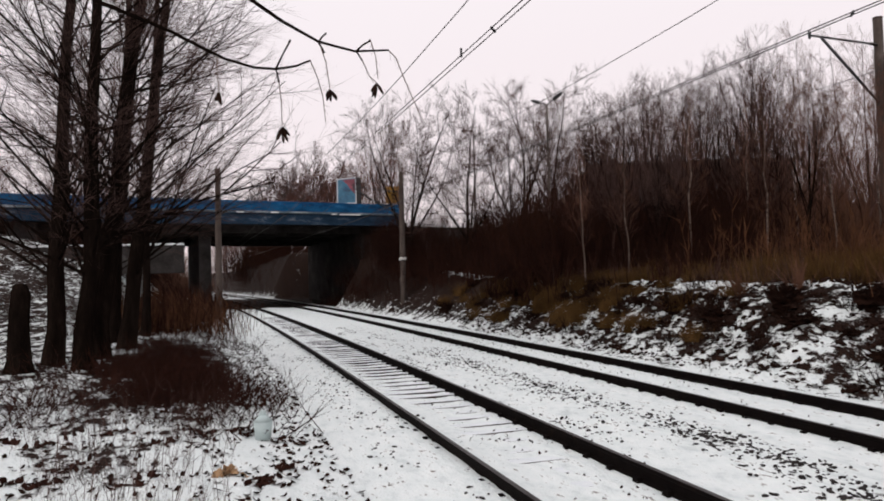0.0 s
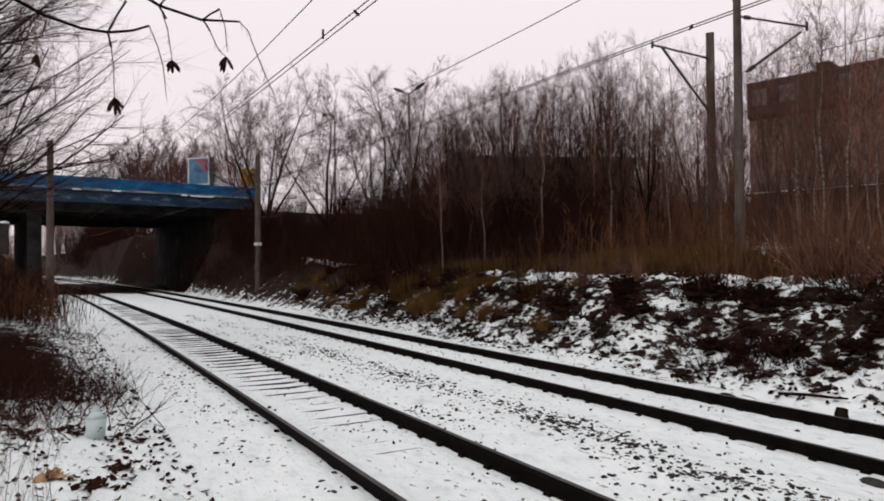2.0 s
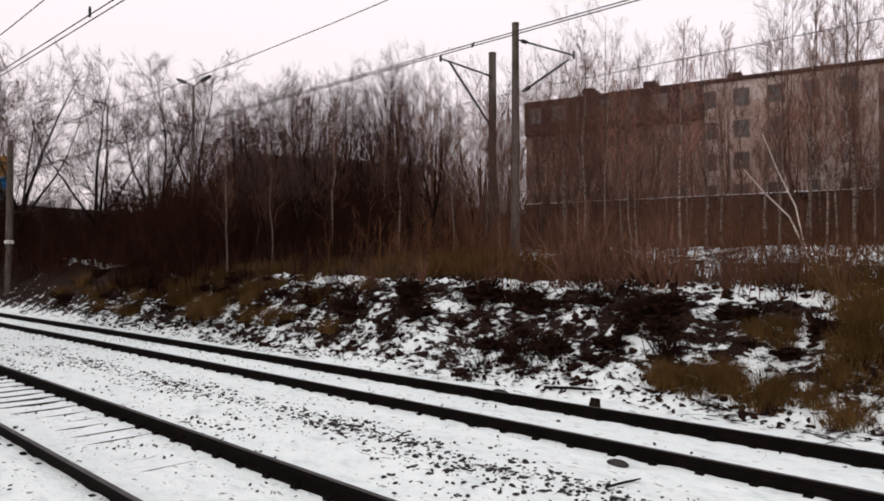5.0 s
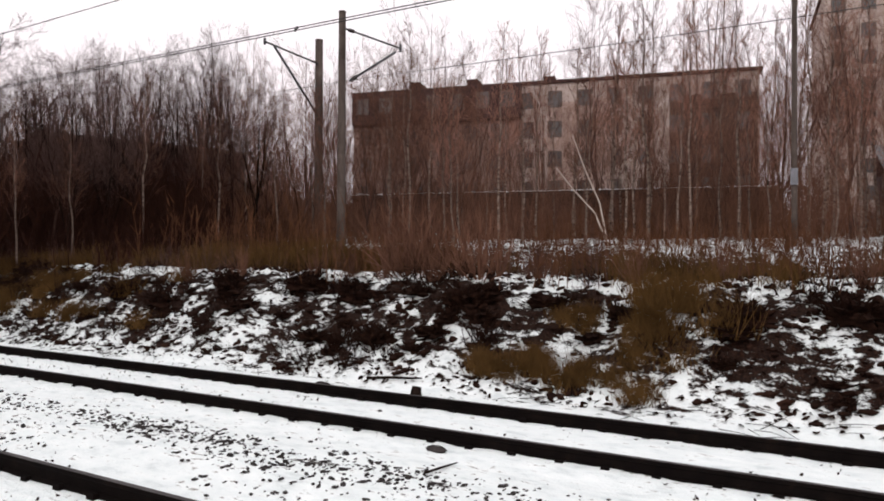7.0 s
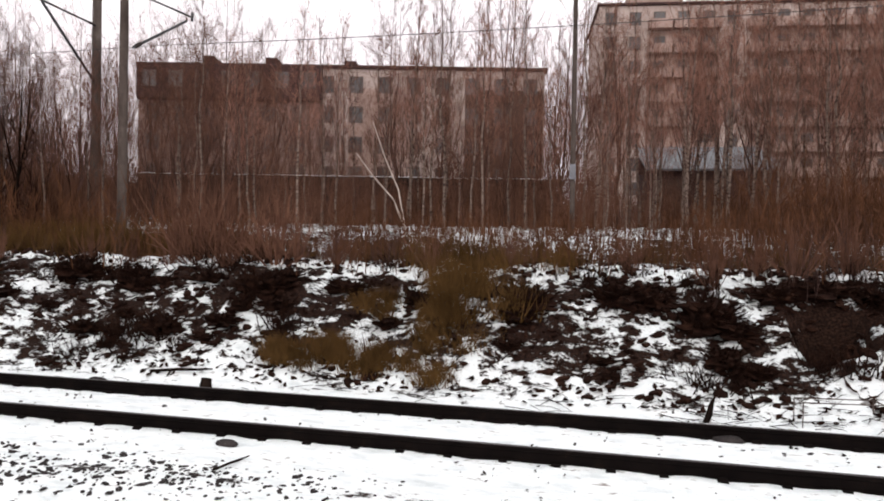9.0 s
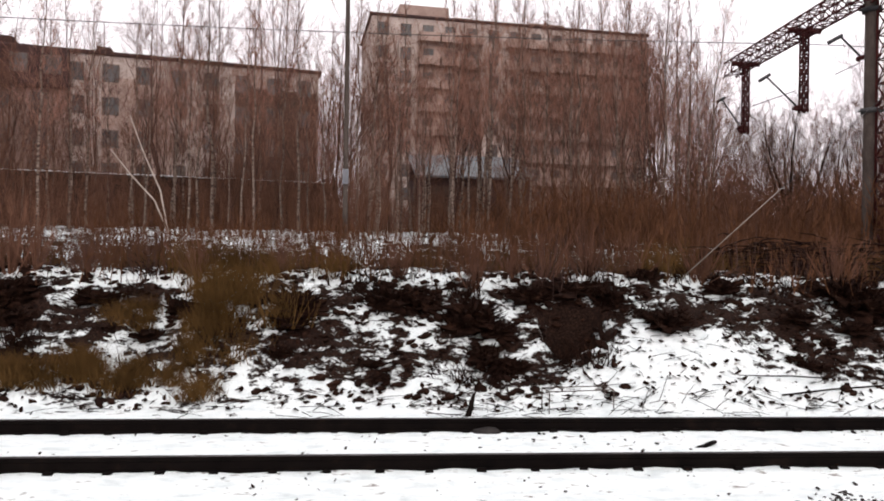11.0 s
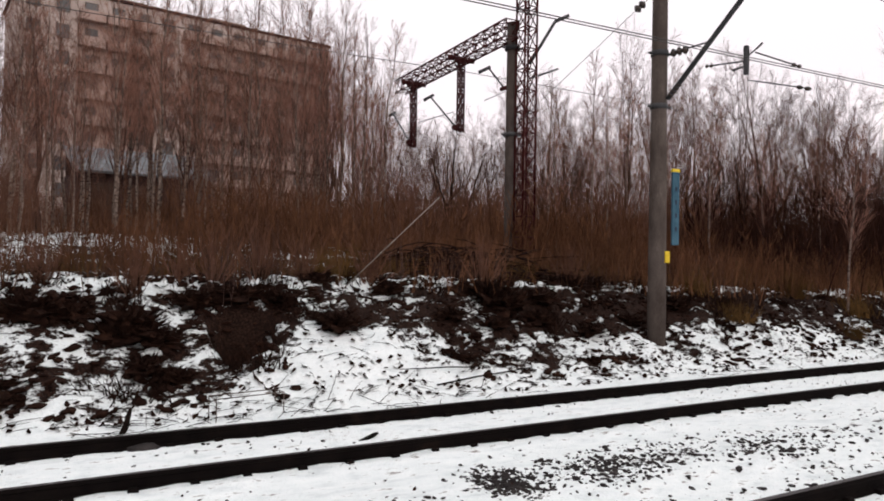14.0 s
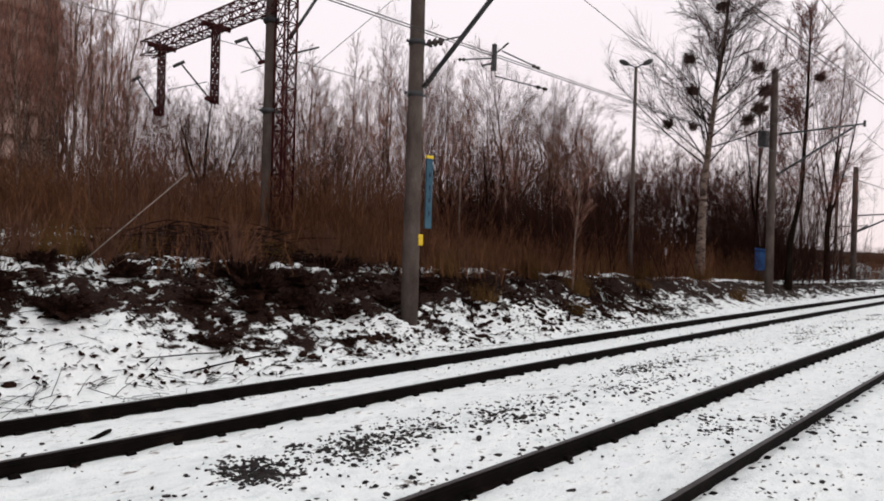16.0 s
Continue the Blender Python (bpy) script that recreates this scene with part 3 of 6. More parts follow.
for r, a, b, c0, c1, extra in ((27.2, (26.9, 9.6), (25.53, 11.74), (25.2, 11.5), (25.8, 11.85), ((25.4, 10.3), (26.2, 10.6))),
                               (23.8, (30.65, 10.8), (28.6, 13.08), (28.05, 12.8), (28.85, 13.25), ((27.65, 11.08), (30.5, 11.95))),
                               (21.2, (34.6, 13.8), (33.3, 15.35), (32.5, 15.0), (33.45, 15.42), ((33.0, 12.85), (34.6, 13.5)))):
    t = Tubes()
    P = [local(portal, bear(q[0], r, q[1])) for q in (a, b, c0, c1)]
    t.rod(P[0], P[1], 0.028)
    t.rod(P[2], P[3], 0.05)
    t.part("arm", M_DARKSTEEL, portal, "slanting cantilever arm")
    t = Tubes()
    t.rod(local(portal, bear(extra[0][0], r, extra[0][1])), local(portal, bear(extra[1][0], r, extra[1][1])), 0.012)
    t.part("steady_rod", M_DARKSTEEL, portal)
    t = Tubes()
    t.rod(P[0] - Vector((0.12, 0, 0.06)), P[0] + Vector((0.14, 0, 0.06)), 0.06)
    t.part("hinge", M_STEEL, portal)
mast = concrete_mast(bear(35.2, 21.2, z=1.9), 7.33, "concrete mast beside the lattice tower", 0.18, 0.155)
for zz in (4.0, 6.6):
    clamp_band(mast, zz, 0.2)


# ---- overhead wires ----
def wire(name, pts, r, label, sag=0.0, drops=None):
    t = Tubes()
    for a, b in zip(pts[:-1], pts[1:]):
        a, b = Vector(a), Vector(b)
        n = 14
        t.add([a.lerp(b, i / n) - Vector((0, 0, sag * 4 * (i / n) * (1 - i / n))) for i in range(n + 1)], [r] * (n + 1), 5)
    return tagged(t.part(name, M_WIRE), label, "overhead wire", "overhead wires")


for dy in (-0.05, 0.05):
    wire("contact_wire", [(-96, 0.2 + dy, 5.7), (-42, 3.03 + dy, 5.7), (3, 3.87 + dy, 5.7), (38, 2.2 + dy, 5.7), (92, -1.3 + dy, 5.7), (150, -7.5, 5.7)], 0.009, "dark copper contact wire over the near track")
    wire("contact_wire", [(-96, 3.9 + dy, 5.7), (-42, 7.62 + dy, 5.7), (-2, 8.55 + dy, 5.7), (12.4, 7.95 + dy, 5.7), (38, 6.9 + dy, 5.7), (92, 3.9 + dy, 5.7), (150, -2.5, 5.7)], 0.009, "dark copper contact wire over the far track")
wire("messenger_wire", [(-96, 0.2, 7.5), (-42, 3.03, 7.5), (12.4, 4.05, 8.0), (38, 2.4, 8.0), (92, -1.0, 8.0)], 0.009, "dark messenger wire over the near track", 1.3)
wire("messenger_wire", [(-96, 3.9, 7.9), (-42, 7.65, 7.9), (12.4, 8.3, 8.1), (38, 7.0, 8.0), (92, 4.0, 8.0)], 0.009, "dark messenger wire over the far track", 1.3)
wire("upper_line_wire", [(x, 21.0 - 0.6 * drop(x), 8.7) for x in (-70, -15, 12.6, 60)], 0.012, "thin wire of the upper line", 0.15)
k = Tubes()
for p, q in (((-9.4, 3.58, 5.7), (-9.55, 3.7, 5.7)), ((-10.8, 3.6, 5.7), (-10.8, 3.6, 5.85)), ((-7.6, 8.36, 5.7), (-7.75, 8.48, 5.7))):
    k.rod(p, q, 0.02)
tagged(k.part("wire_clamp", M_DARKSTEEL), "small dark clamps on the contact wire", "wire clamp", kind="stuff")
# section fittings beyond the near mast
fit_ = thing("wire_fitting", tuple(bear(52.9, 20.0, 15.0)), "steel strain beam and insulators on the contact wire", "wire fitting")
o = fit_.location
part("beam", bx((0, 0, 0), (0.12, 0.12, 0.76), bevel=0.02), M_DARKSTEEL, fit_)
for a, b, r in (((52.9, 15.2), (53.6, 15.75), 0.022), ((53.6, 15.75), (54.0, 16.1), 0.03), ((53.5, 15.5), (56.5, 14.2), 0.02), ((53.0, 13.6), (57.25, 12.6), 0.016), ((50.2, 14.8), (52.8, 14.95), 0.022), ((51.9, 14.35), (52.8, 14.6), 0.035)):
    t = Tubes()
    t.rod(bear(a[0], 20, a[1]) - o, bear(b[0], 20, b[1]) - o, r)
    t.part("strain_rod", M_DARKSTEEL, fit_)
for a, b, c, d in ((55.9, 14.45, 56.6, 14.15), (56.2, 12.85, 57.25, 12.58), (50.0, 14.8, 50.6, 14.82)):
    k = Tubes()
    insulator(k, bear(a, 20, b) - o, bear(c, 20, d) - o, 0.06, 2)
    k.part("insulator", M_CERAMIC, fit_)


# ---- street lamps ----
def street_lamp(at, h, turn, label, wide=1.0):
    ob = thing("street_lamp", at, label, "street lamp", "street lamps", rz=turn)
    tapered_pole(h + 0.4, 0.1, 0.06).part("pole", M_CONC, ob).location = (0, 0, -0.4)
    for s in (-1, 1):
        w = wide
        t = Tubes()
        t.add([Vector((0, 0, h - 0.05)), Vector((s * 0.3 * w, 0, h + 0.1 * w)), Vector((s * 0.45 * w, 0, h + 0.16 * w))], [0.03] * 3, 6, 0, True)
        arm = t.part("arm", M_DARKSTEEL, ob)
        bm = bmesh.new()
        bmesh.ops.create_uvsphere(bm, u_segments=10, v_segments=6, radius=1)
        bmesh.ops.transform(bm, matrix=Matrix.LocRotScale((s * 0.78 * w, 0, h + 0.3 * w), Euler((0, -s * 0.42, 0)), (0.4 * w, 0.15, 0.1)), verts=bm.verts)
        part("lamp_head", bm, M_DARKSTEEL, arm, smooth=True)
    return ob


street_lamp(bear(-64.05, 40, z=2.2), EYE + 40 * math.tan(radians(13.6)) - 2.2, 25, "tall double-headed street lamp among bare trees")
street_lamp(bear(63.95, 30, z=1.6), EYE + 30 * math.tan(radians(14.2)) - 1.6, -60, "concrete double-headed street lamp above the brush", 0.6)

# ---- signs at the bridge ----
bb = bear(-80.3, 68.0, 6.0)
bill = thing("billboard", bb, "large street billboard with a blue and red poster", "billboard", rz=44)
M_POSTER = material("poster_print", [(0.3, (0.05, 0.10, 0.17)), (0.55, (0.08, 0.2, 0.3)), (0.75, (0.16, 0.27, 0.34))], 0.9, 0.5, bump=0.0, fine=3)
M_POSTER_RED = material("poster_red_print", [(0.3, (0.2, 0.07, 0.10)), (0.7, (0.36, 0.13, 0.16))], 1.2, 0.5, bump=0.0, fine=3)
M_RIM = material("white_frame_paint", [(0.3, (0.4, 0.42, 0.45)), (0.7, (0.6, 0.62, 0.64))], 2, 0.6)
part("case", bx((0, 0.12, 1.35), (2.3, 0.75, 2.6), bevel=0.04), M_DARKSTEEL, bill)
poster = part("poster", bx((0, -0.27, 1.35), (2.05, 0.03, 2.3)), M_POSTER, bill, "blue poster with a reddish corner")
bm = bmesh.new()
lo = [bm.verts.new(c) for c in ((-0.5, -0.289, 2.45), (0.98, -0.289, 2.45), (0.98, -0.289, 1.0), (0.45, -0.289, 1.5), (0.1, -0.289, 2.0))]
bm.faces.new(lo)
up = bmesh.ops.extrude_face_region(bm, geom=bm.faces[:])["geom"]
bmesh.ops.translate(bm, vec=(0, 0.005, 0), verts=[g for g in up if isinstance(g, bmesh.types.BMVert)])
part("red_corner", bm, M_POSTER_RED, poster, "pinkish red printed corner")
for c, s in (((0, -0.285, 0.14), (2.3, 0.07, 0.14)), ((0, -0.285, 2.57), (2.3, 0.07, 0.12)), ((-1.09, -0.285, 1.35), (0.12, 0.07, 2.3)), ((1.09, -0.285, 1.35), (0.12, 0.07, 2.3))):
    part("rim", bx(c, s, bevel=0.015), M_RIM, bill)
part("leg", bx((0, 0.12, -1.0), (0.3, 0.3, 2.4)), M_DARKSTEEL, bill)
ys = thing("yellow_sign", bear(-76.75, 67.5, 6.1), "square ochre road sign box with a darker ring", "sign", rz=70)
M_OCHRE = material("ochre_paint", [(0.3, (0.16, 0.08, 0.022)), (0.7, (0.28, 0.145, 0.04))], 2, 0.7)
part("panel", bx((0, 0, 0.85), (1.35, 0.3, 1.6), bevel=0.05), M_OCHRE, ys)
bm = bmesh.new()
bmesh.ops.create_cone(bm, cap_ends=True, segments=24, radius1=0.5, radius2=0.5, depth=0.04, matrix=pose(0, -0.17, 0.85, 90))
part("ring", bm, material("dull_yellow_paint", [(0.3, (0.2, 0.11, 0.02)), (0.7, (0.3, 0.17, 0.035))], 2), ys, "round yellow emblem")
part("post", bx((0, 0, -0.8), (0.14, 0.14, 2.0)), M_DARKSTEEL, ys)


# ---- apartment blocks ----
M_PANEL_B = material("brown_wall_panels", [(0.3, (0.18, 0.118, 0.102)), (0.7, (0.3, 0.208, 0.182))], 0.35, 0.9, bump=0.3, fine=6)
M_PANEL_A = material("grey_pink_wall_panels", [(0.3, (0.34, 0.265, 0.235)), (0.7, (0.52, 0.425, 0.385))], 0.5, 0.9, bump=0.3, fine=6)
# red-brown paled and greyed: aerial haze over the blocks is put in
M_PANEL_RED = material("hazed_red_brown_panels", [(0.3, (0.29, 0.2, 0.17)), (0.7, (0.42, 0.305, 0.265))], 0.6, 0.9, bump=0.3, fine=6)
M_PANEL_DARK = material("dark_brown_wall_panels", [(0.3, (0.05, 0.03, 0.024)), (0.7, (0.10, 0.064, 0.05))], 0.5, 0.9, bump=0.3, fine=6)
M_ROOF_DARK = material("dark_roof_felt", [(0.3, (0.035, 0.02, 0.02)), (0.7, (0.075, 0.045, 0.042))], 0.7, 0.9, bump=0.3, fine=5)
M_FRAME = material("dull_window_frame", [(0.3, (0.09, 0.075, 0.068)), (0.7, (0.17, 0.145, 0.13))], 2, 0.6, bump=0.0)
M_PANE = material("dark_window_glass", [(0.3, (0.05, 0.046, 0.047)), (0.7, (0.12, 0.108, 0.107))], 0.4, 0.3, bump=0.0, spec=0.3, vary=0.4)


def window_frame_mesh(w, h):
    bm = bmesh.new()
    for sx in (-1, 1):
        box(bm, (sx * (w / 2 - 0.04), 0, 0), (0.09, 0.1, h))
    for zz in (-h / 2 + 0.04, h / 2 - 0.04):
        box(bm, (0, 0, zz), (w - 0.18, 0.1, 0.09))
    box(bm, (0.1 * w, 0, 0), (0.07, 0.09, h - 0.18))
    me = bpy.data.meshes.new("window")
    bm.to_mesh(me)
    bm.free()
    me.materials.append(M_FRAME)
    return me


def plate_mesh(name, w, d, h, mat):
    bm = bx((0, 0, 0), (w, d, h))
    me = bpy.data.meshes.new(name)
    bm.to_mesh(me)
    bm.free()
    me.materials.append(mat)
    return me


def apartment_block(corner, turn, length, storeys, storey_h, depth, bays, label, sections, roofs, top_band=None, wall=None):
    """A panel block; its facade looks to -y and starts at the corner. sections: (from bay, to bay, material) for balcony columns."""
    ob = thing("apartment_block", corner, label, "apartment block", "apartment blocks", rz=turn)
    h = storeys * storey_h + 1.2
    part("wall", bx((length / 2, depth / 2, h / 2 - 1.0), (length, depth, h + 2.0)), wall or M_PANEL_A, ob)
    part("roof", bx((length / 2, depth / 2, h + 0.15), (length + 0.5, depth + 0.5, 0.3), bevel=0.04), M_ROOF_DARK, ob)
    bw = length / bays
    wf, wp = window_frame_mesh(bw * 0.48, 1.5), plate_mesh("pane", bw * 0.46, 0.03, 1.44, M_PANE)
    seam = plate_mesh("panel_joint", length, 0.03, 0.05, M_PANEL_B)
    for s in range(storeys):
        j = new("panel_joint", seam)
        j.parent, j.location = ob, (length / 2, -0.012, 0.95 + s * storey_h)
    red = {}
    for a, b, m in sections:
        for i in range(round(a), round(b)):
            red[i] = m
    # flat panels in a darker tone, also where loggias are recessed
    for a, b, m in sections:
        part("wall_section", bx(((a + b) / 2 * bw, 0.0, h * 0.46), ((b - a) * bw, 0.12, h * 0.84)), m, ob, "darker wall section")
    bal = {m: plate_mesh("balcony", bw * 0.92, 1.1, 1.05, m) for m in set(red.values())}
    for s in range(storeys):
        for i in range(bays):
            x, z = (i + 0.5) * bw, 0.95 + (s + 0.55) * storey_h
            w = new("window", wf)
            w.parent, w.location = ob, (x, -0.08 if i in red else -0.02, z)
            p = new("pane", wp)
            p.parent, p.location = w, (0, 0.0, 0)
            if i in red and storeys > 6:
                b = new("balcony", bal[red[i]])
                b.parent, b.location = ob, (x, -0.56, z - 0.85)
    if top_band:
        a, b, m = top_band
        part("mansard", bx(((a + b) / 2 * length, -0.35, h - 1.5), ((b - a) * length, 0.7, 3.4), bevel=0.15), m, ob, "dark top storey cladding")
        for i in range(7):
            w = new("window", wf)
            w.parent, w.location = ob, ((a + (i + 0.5) / 7 * (b - a)) * length, -0.73, h - 1.3)
            p = new("pane", wp)
            p.parent, p.location = w, (0, 0.0, 0)
    for a, b, hh, m in roofs:
        part("roof_house", bx(((a + b) / 2 * length, depth * 0.4, h + hh / 2 + 0.25), ((b - a) * length, depth * 0.5, hh), bevel=0.05), m, ob)
    return ob


apartment_block((-43.2, 56.2, 3.2), 14.0, 37.4, 5, 2.75, 11, 14, "five-storey panel block with a dark top storey, seen through bare trees",
                [(0, 6.37, M_PANEL_B), (7.24, 9.38, M_PANEL_RED), (11.26, 13.95, M_PANEL_DARK)], [(0.14, 0.17, 1.2, M_ROOF_DARK), (0.3, 0.33, 1.1, M_ROOF_DARK), (0.5, 0.53, 0.9, M_ROOF_DARK)], (0.0, 0.454, M_ROOF_DARK), M_PANEL_A)
apartment_block((-2.7, 83.7, 3.6), 7.6, 35.4, 9, 2.8, 13, 13, "nine-storey grey-pink panel block behind thin birches",
                [(2, 4.93, M_PANEL_RED), (6.25, 12.95, M_PANEL_RED)], [(0.1, 0.275, 2.0, M_PANEL_RED), (0.29, 0.36, 0.9, M_PANEL_A), (0.57, 0.70, 1.0, M_PANEL_RED), (0.74, 0.84, 0.6, M_PANEL_A)])
shed = thing("garage_shed", bear(6.75, 60, z=3.6), "low dark shed with a snowy roof below the tall block", "shed", rz=6)
M_SHED_ROOF = material("grey_roof_dusted_with_snow", [(0.3, (0.10, 0.10, 0.105)), (0.7, (0.21, 0.21, 0.22))], 1.2, 0.85, bump=0.3, fine=9)
part("wall", bx((0, 3, 2.0), (10, 6, 5.6)), M_ROOF_DARK, shed)
part("roof", bx((0, 2.6, 6.05), (10.5, 7.4, 0.2), pose(0, 0, 0, 21), bevel=0.03), M_SHED_ROOF, shed, "pale grey roof dusted with snow")
part("gable", bx((0, 5.4, 5.6), (10, 0.3, 2.6)), M_ROOF_DARK, shed)
for i in range(3):
    part("door", bx((-3.2 + 3.1 * i, -0.04, 2.3), (2.4, 0.1, 3.4), bevel=0.02), M_PANEL_DARK, shed, "dark plank door")
M_GARAGE = material("dark_garage_metal", [(0.3, (0.024, 0.014, 0.011)), (0.7, (0.065, 0.04, 0.032))], 1.5, 0.8, bump=0.2, vary=0.3)
ga, gb = bear(-37.5, 56), bear(-5, 52)
garages = thing("garage_row", (ga.x, ga.y, 6.75), "long low row of dark garages with a snowy flat roof", "garages", rz=math.degrees(math.atan2(gb.y - ga.y, gb.x - ga.x)))
glen = (gb - ga).length
part("wall", bx((glen / 2, 2.5, -2.2), (glen, 5, 4.3)), M_GARAGE, garages)
part("roof", bx((glen / 2, 2.4, 0.05), (glen + 0.4, 5.6, 0.2), bevel=0.03), M_BRCONC, garages)
part("snow_cover", bx((glen / 2, 2.4, 0.2), (glen + 0.3, 5.5, 0.08), bevel=0.03), M_SNOW, garages, "thin snow on the roof")
door_me = plate_mesh("door", 2.4, 0.08, 2.2, M_GARAGE)
for i in range(int(glen / 3)):
    d = new("door", door_me)
    d.parent, d.location = garages, (1.6 + 3 * i, -0.04, -1.5)
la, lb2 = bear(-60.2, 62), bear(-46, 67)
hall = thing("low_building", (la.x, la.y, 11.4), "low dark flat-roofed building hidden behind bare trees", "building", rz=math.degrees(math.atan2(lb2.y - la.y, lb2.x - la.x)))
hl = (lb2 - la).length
# near-black wall that backs the lower woods
M_HALL = material("dark_brick_wall", [(0.3, (0.012, 0.007, 0.006)), (0.7, (0.035, 0.02, 0.017))], 0.8, 0.95, bump=0.3, fine=8)
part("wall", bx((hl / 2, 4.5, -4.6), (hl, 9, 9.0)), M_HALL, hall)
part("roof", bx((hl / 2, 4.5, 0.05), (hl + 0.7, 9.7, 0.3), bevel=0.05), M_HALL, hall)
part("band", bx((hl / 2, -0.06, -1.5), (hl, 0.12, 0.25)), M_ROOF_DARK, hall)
hp = plate_mesh("pane", 1.5, 0.06, 1.4, M_PANE)
for i in range(6):
    for z in (-2.7, -5.5):
        p = new("pane", hp)
        p.parent, p.location = hall, (1.6 + i * (hl - 3) / 5, -0.02, z)


# ---- trees ----
def branch_path(p, d, length, n, rng, wob, lift):
    pts = [p.copy()]
    d = d.normalized()
    for i in range(n):
        d = d + Vector((rng.uniform(-wob, wob), rng.uniform(-wob, wob), rng.uniform(-wob, wob) + lift))
        d.normalize()
        pts.append(pts[-1] + d * (length / n))
    return pts


def side_dir(d, ang, rng):
    u = d.orthogonal().normalized()
    u.rotate(Matrix.Rotation(rng.uniform(0, 2 * math.pi), 3, d.normalized()))
    return (d.normalized() * math.cos(ang) + u * math.sin(ang)).normalized()


def at_path(pts, f):
    k = f * (len(pts) - 1)
    i = min(int(k), len(pts) - 2)
    return pts[i].lerp(pts[i + 1], k - i), (pts[i + 1] - pts[i])


def grow_tree(seed, h, r0, limbs, subs, twigs, start=0.35, spread=0.9, reach=0.36, droop=0.05, trunk_pts=None, thin=1.0, limb_r=0.38, thick=1.0, wob=0.07):
    rng = random.Random(seed)
    tr, cr = Tubes(), Tubes()
    if trunk_pts is None:
        n = 9
        bend = Vector((rng.uniform(-0.03, 0.03), rng.uniform(-0.03, 0.03), 0)) * h
        trunk_pts = [Vector((0, 0, -0.3))]
        for i in range(1, n + 1):
            f = i / n
            trunk_pts.append(Vector((bend.x * f * f + rng.uniform(-1, 1) * 0.008 * h, bend.y * f * f + rng.uniform(-1, 1) * 0.008 * h, h * f)))
    n = len(trunk_pts) - 1
    tr.add(trunk_pts, [r0 * (1.35 if i == 0 else 1) * (1 - 0.93 * (i / n) ** 1.15) + 0.006 for i in range(n + 1)], 9)
    for i in range(limbs):
        f = start + (0.98 - start) * (i + rng.random()) / limbs
        p, d = at_path(trunk_pts, f)
        ln = h * reach * (1.15 - f) * rng.uniform(0.6, 1.25) / (1.15 - start) * 1.2
        ld = side_dir(d, spread * rng.uniform(0.6, 1.2), rng)
        lp = branch_path(p, ld, ln, 4, rng, wob, droop + 0.08)
        lr = r0 * (1 - 0.9 * f) * limb_r * rng.uniform(0.7, 1.2)
        lr = max(lr, 0.007 * thick)
        cr.add(lp, [lr * (1 - 0.8 * j / 4) + 0.004 for j in range(5)], 3, 0)
        for k in range(subs):
            g = 0.2 + 0.78 * (k + rng.random()) / subs
            q, e = at_path(lp, g)
            sl = ln * rng.uniform(0.25, 0.5) * (1.2 - g * 0.6)
            sp = branch_path(q, side_dir(e, rng.uniform(0.4, 0.8), rng), sl, 2, rng, wob * 1.2, droop + 0.05)
            sr = max(lr * 0.33, 0.0036 * thick)
            cr.spike(sp[0], sp[2], sr, 0)
            for m in range(twigs):
                q2, e2 = at_path(sp, 0.15 + 0.83 * (m + rng.random()) / twigs)
                tl = sl * rng.uniform(0.35, 0.85)
                cr.spike(q2, q2 + (side_dir(e2, rng.uniform(0.3, 0.7), rng) + Vector((0, 0, droop))) * tl, 0.004 * thick * rng.uniform(0.7, 1.3), 1)
    return tr, cr


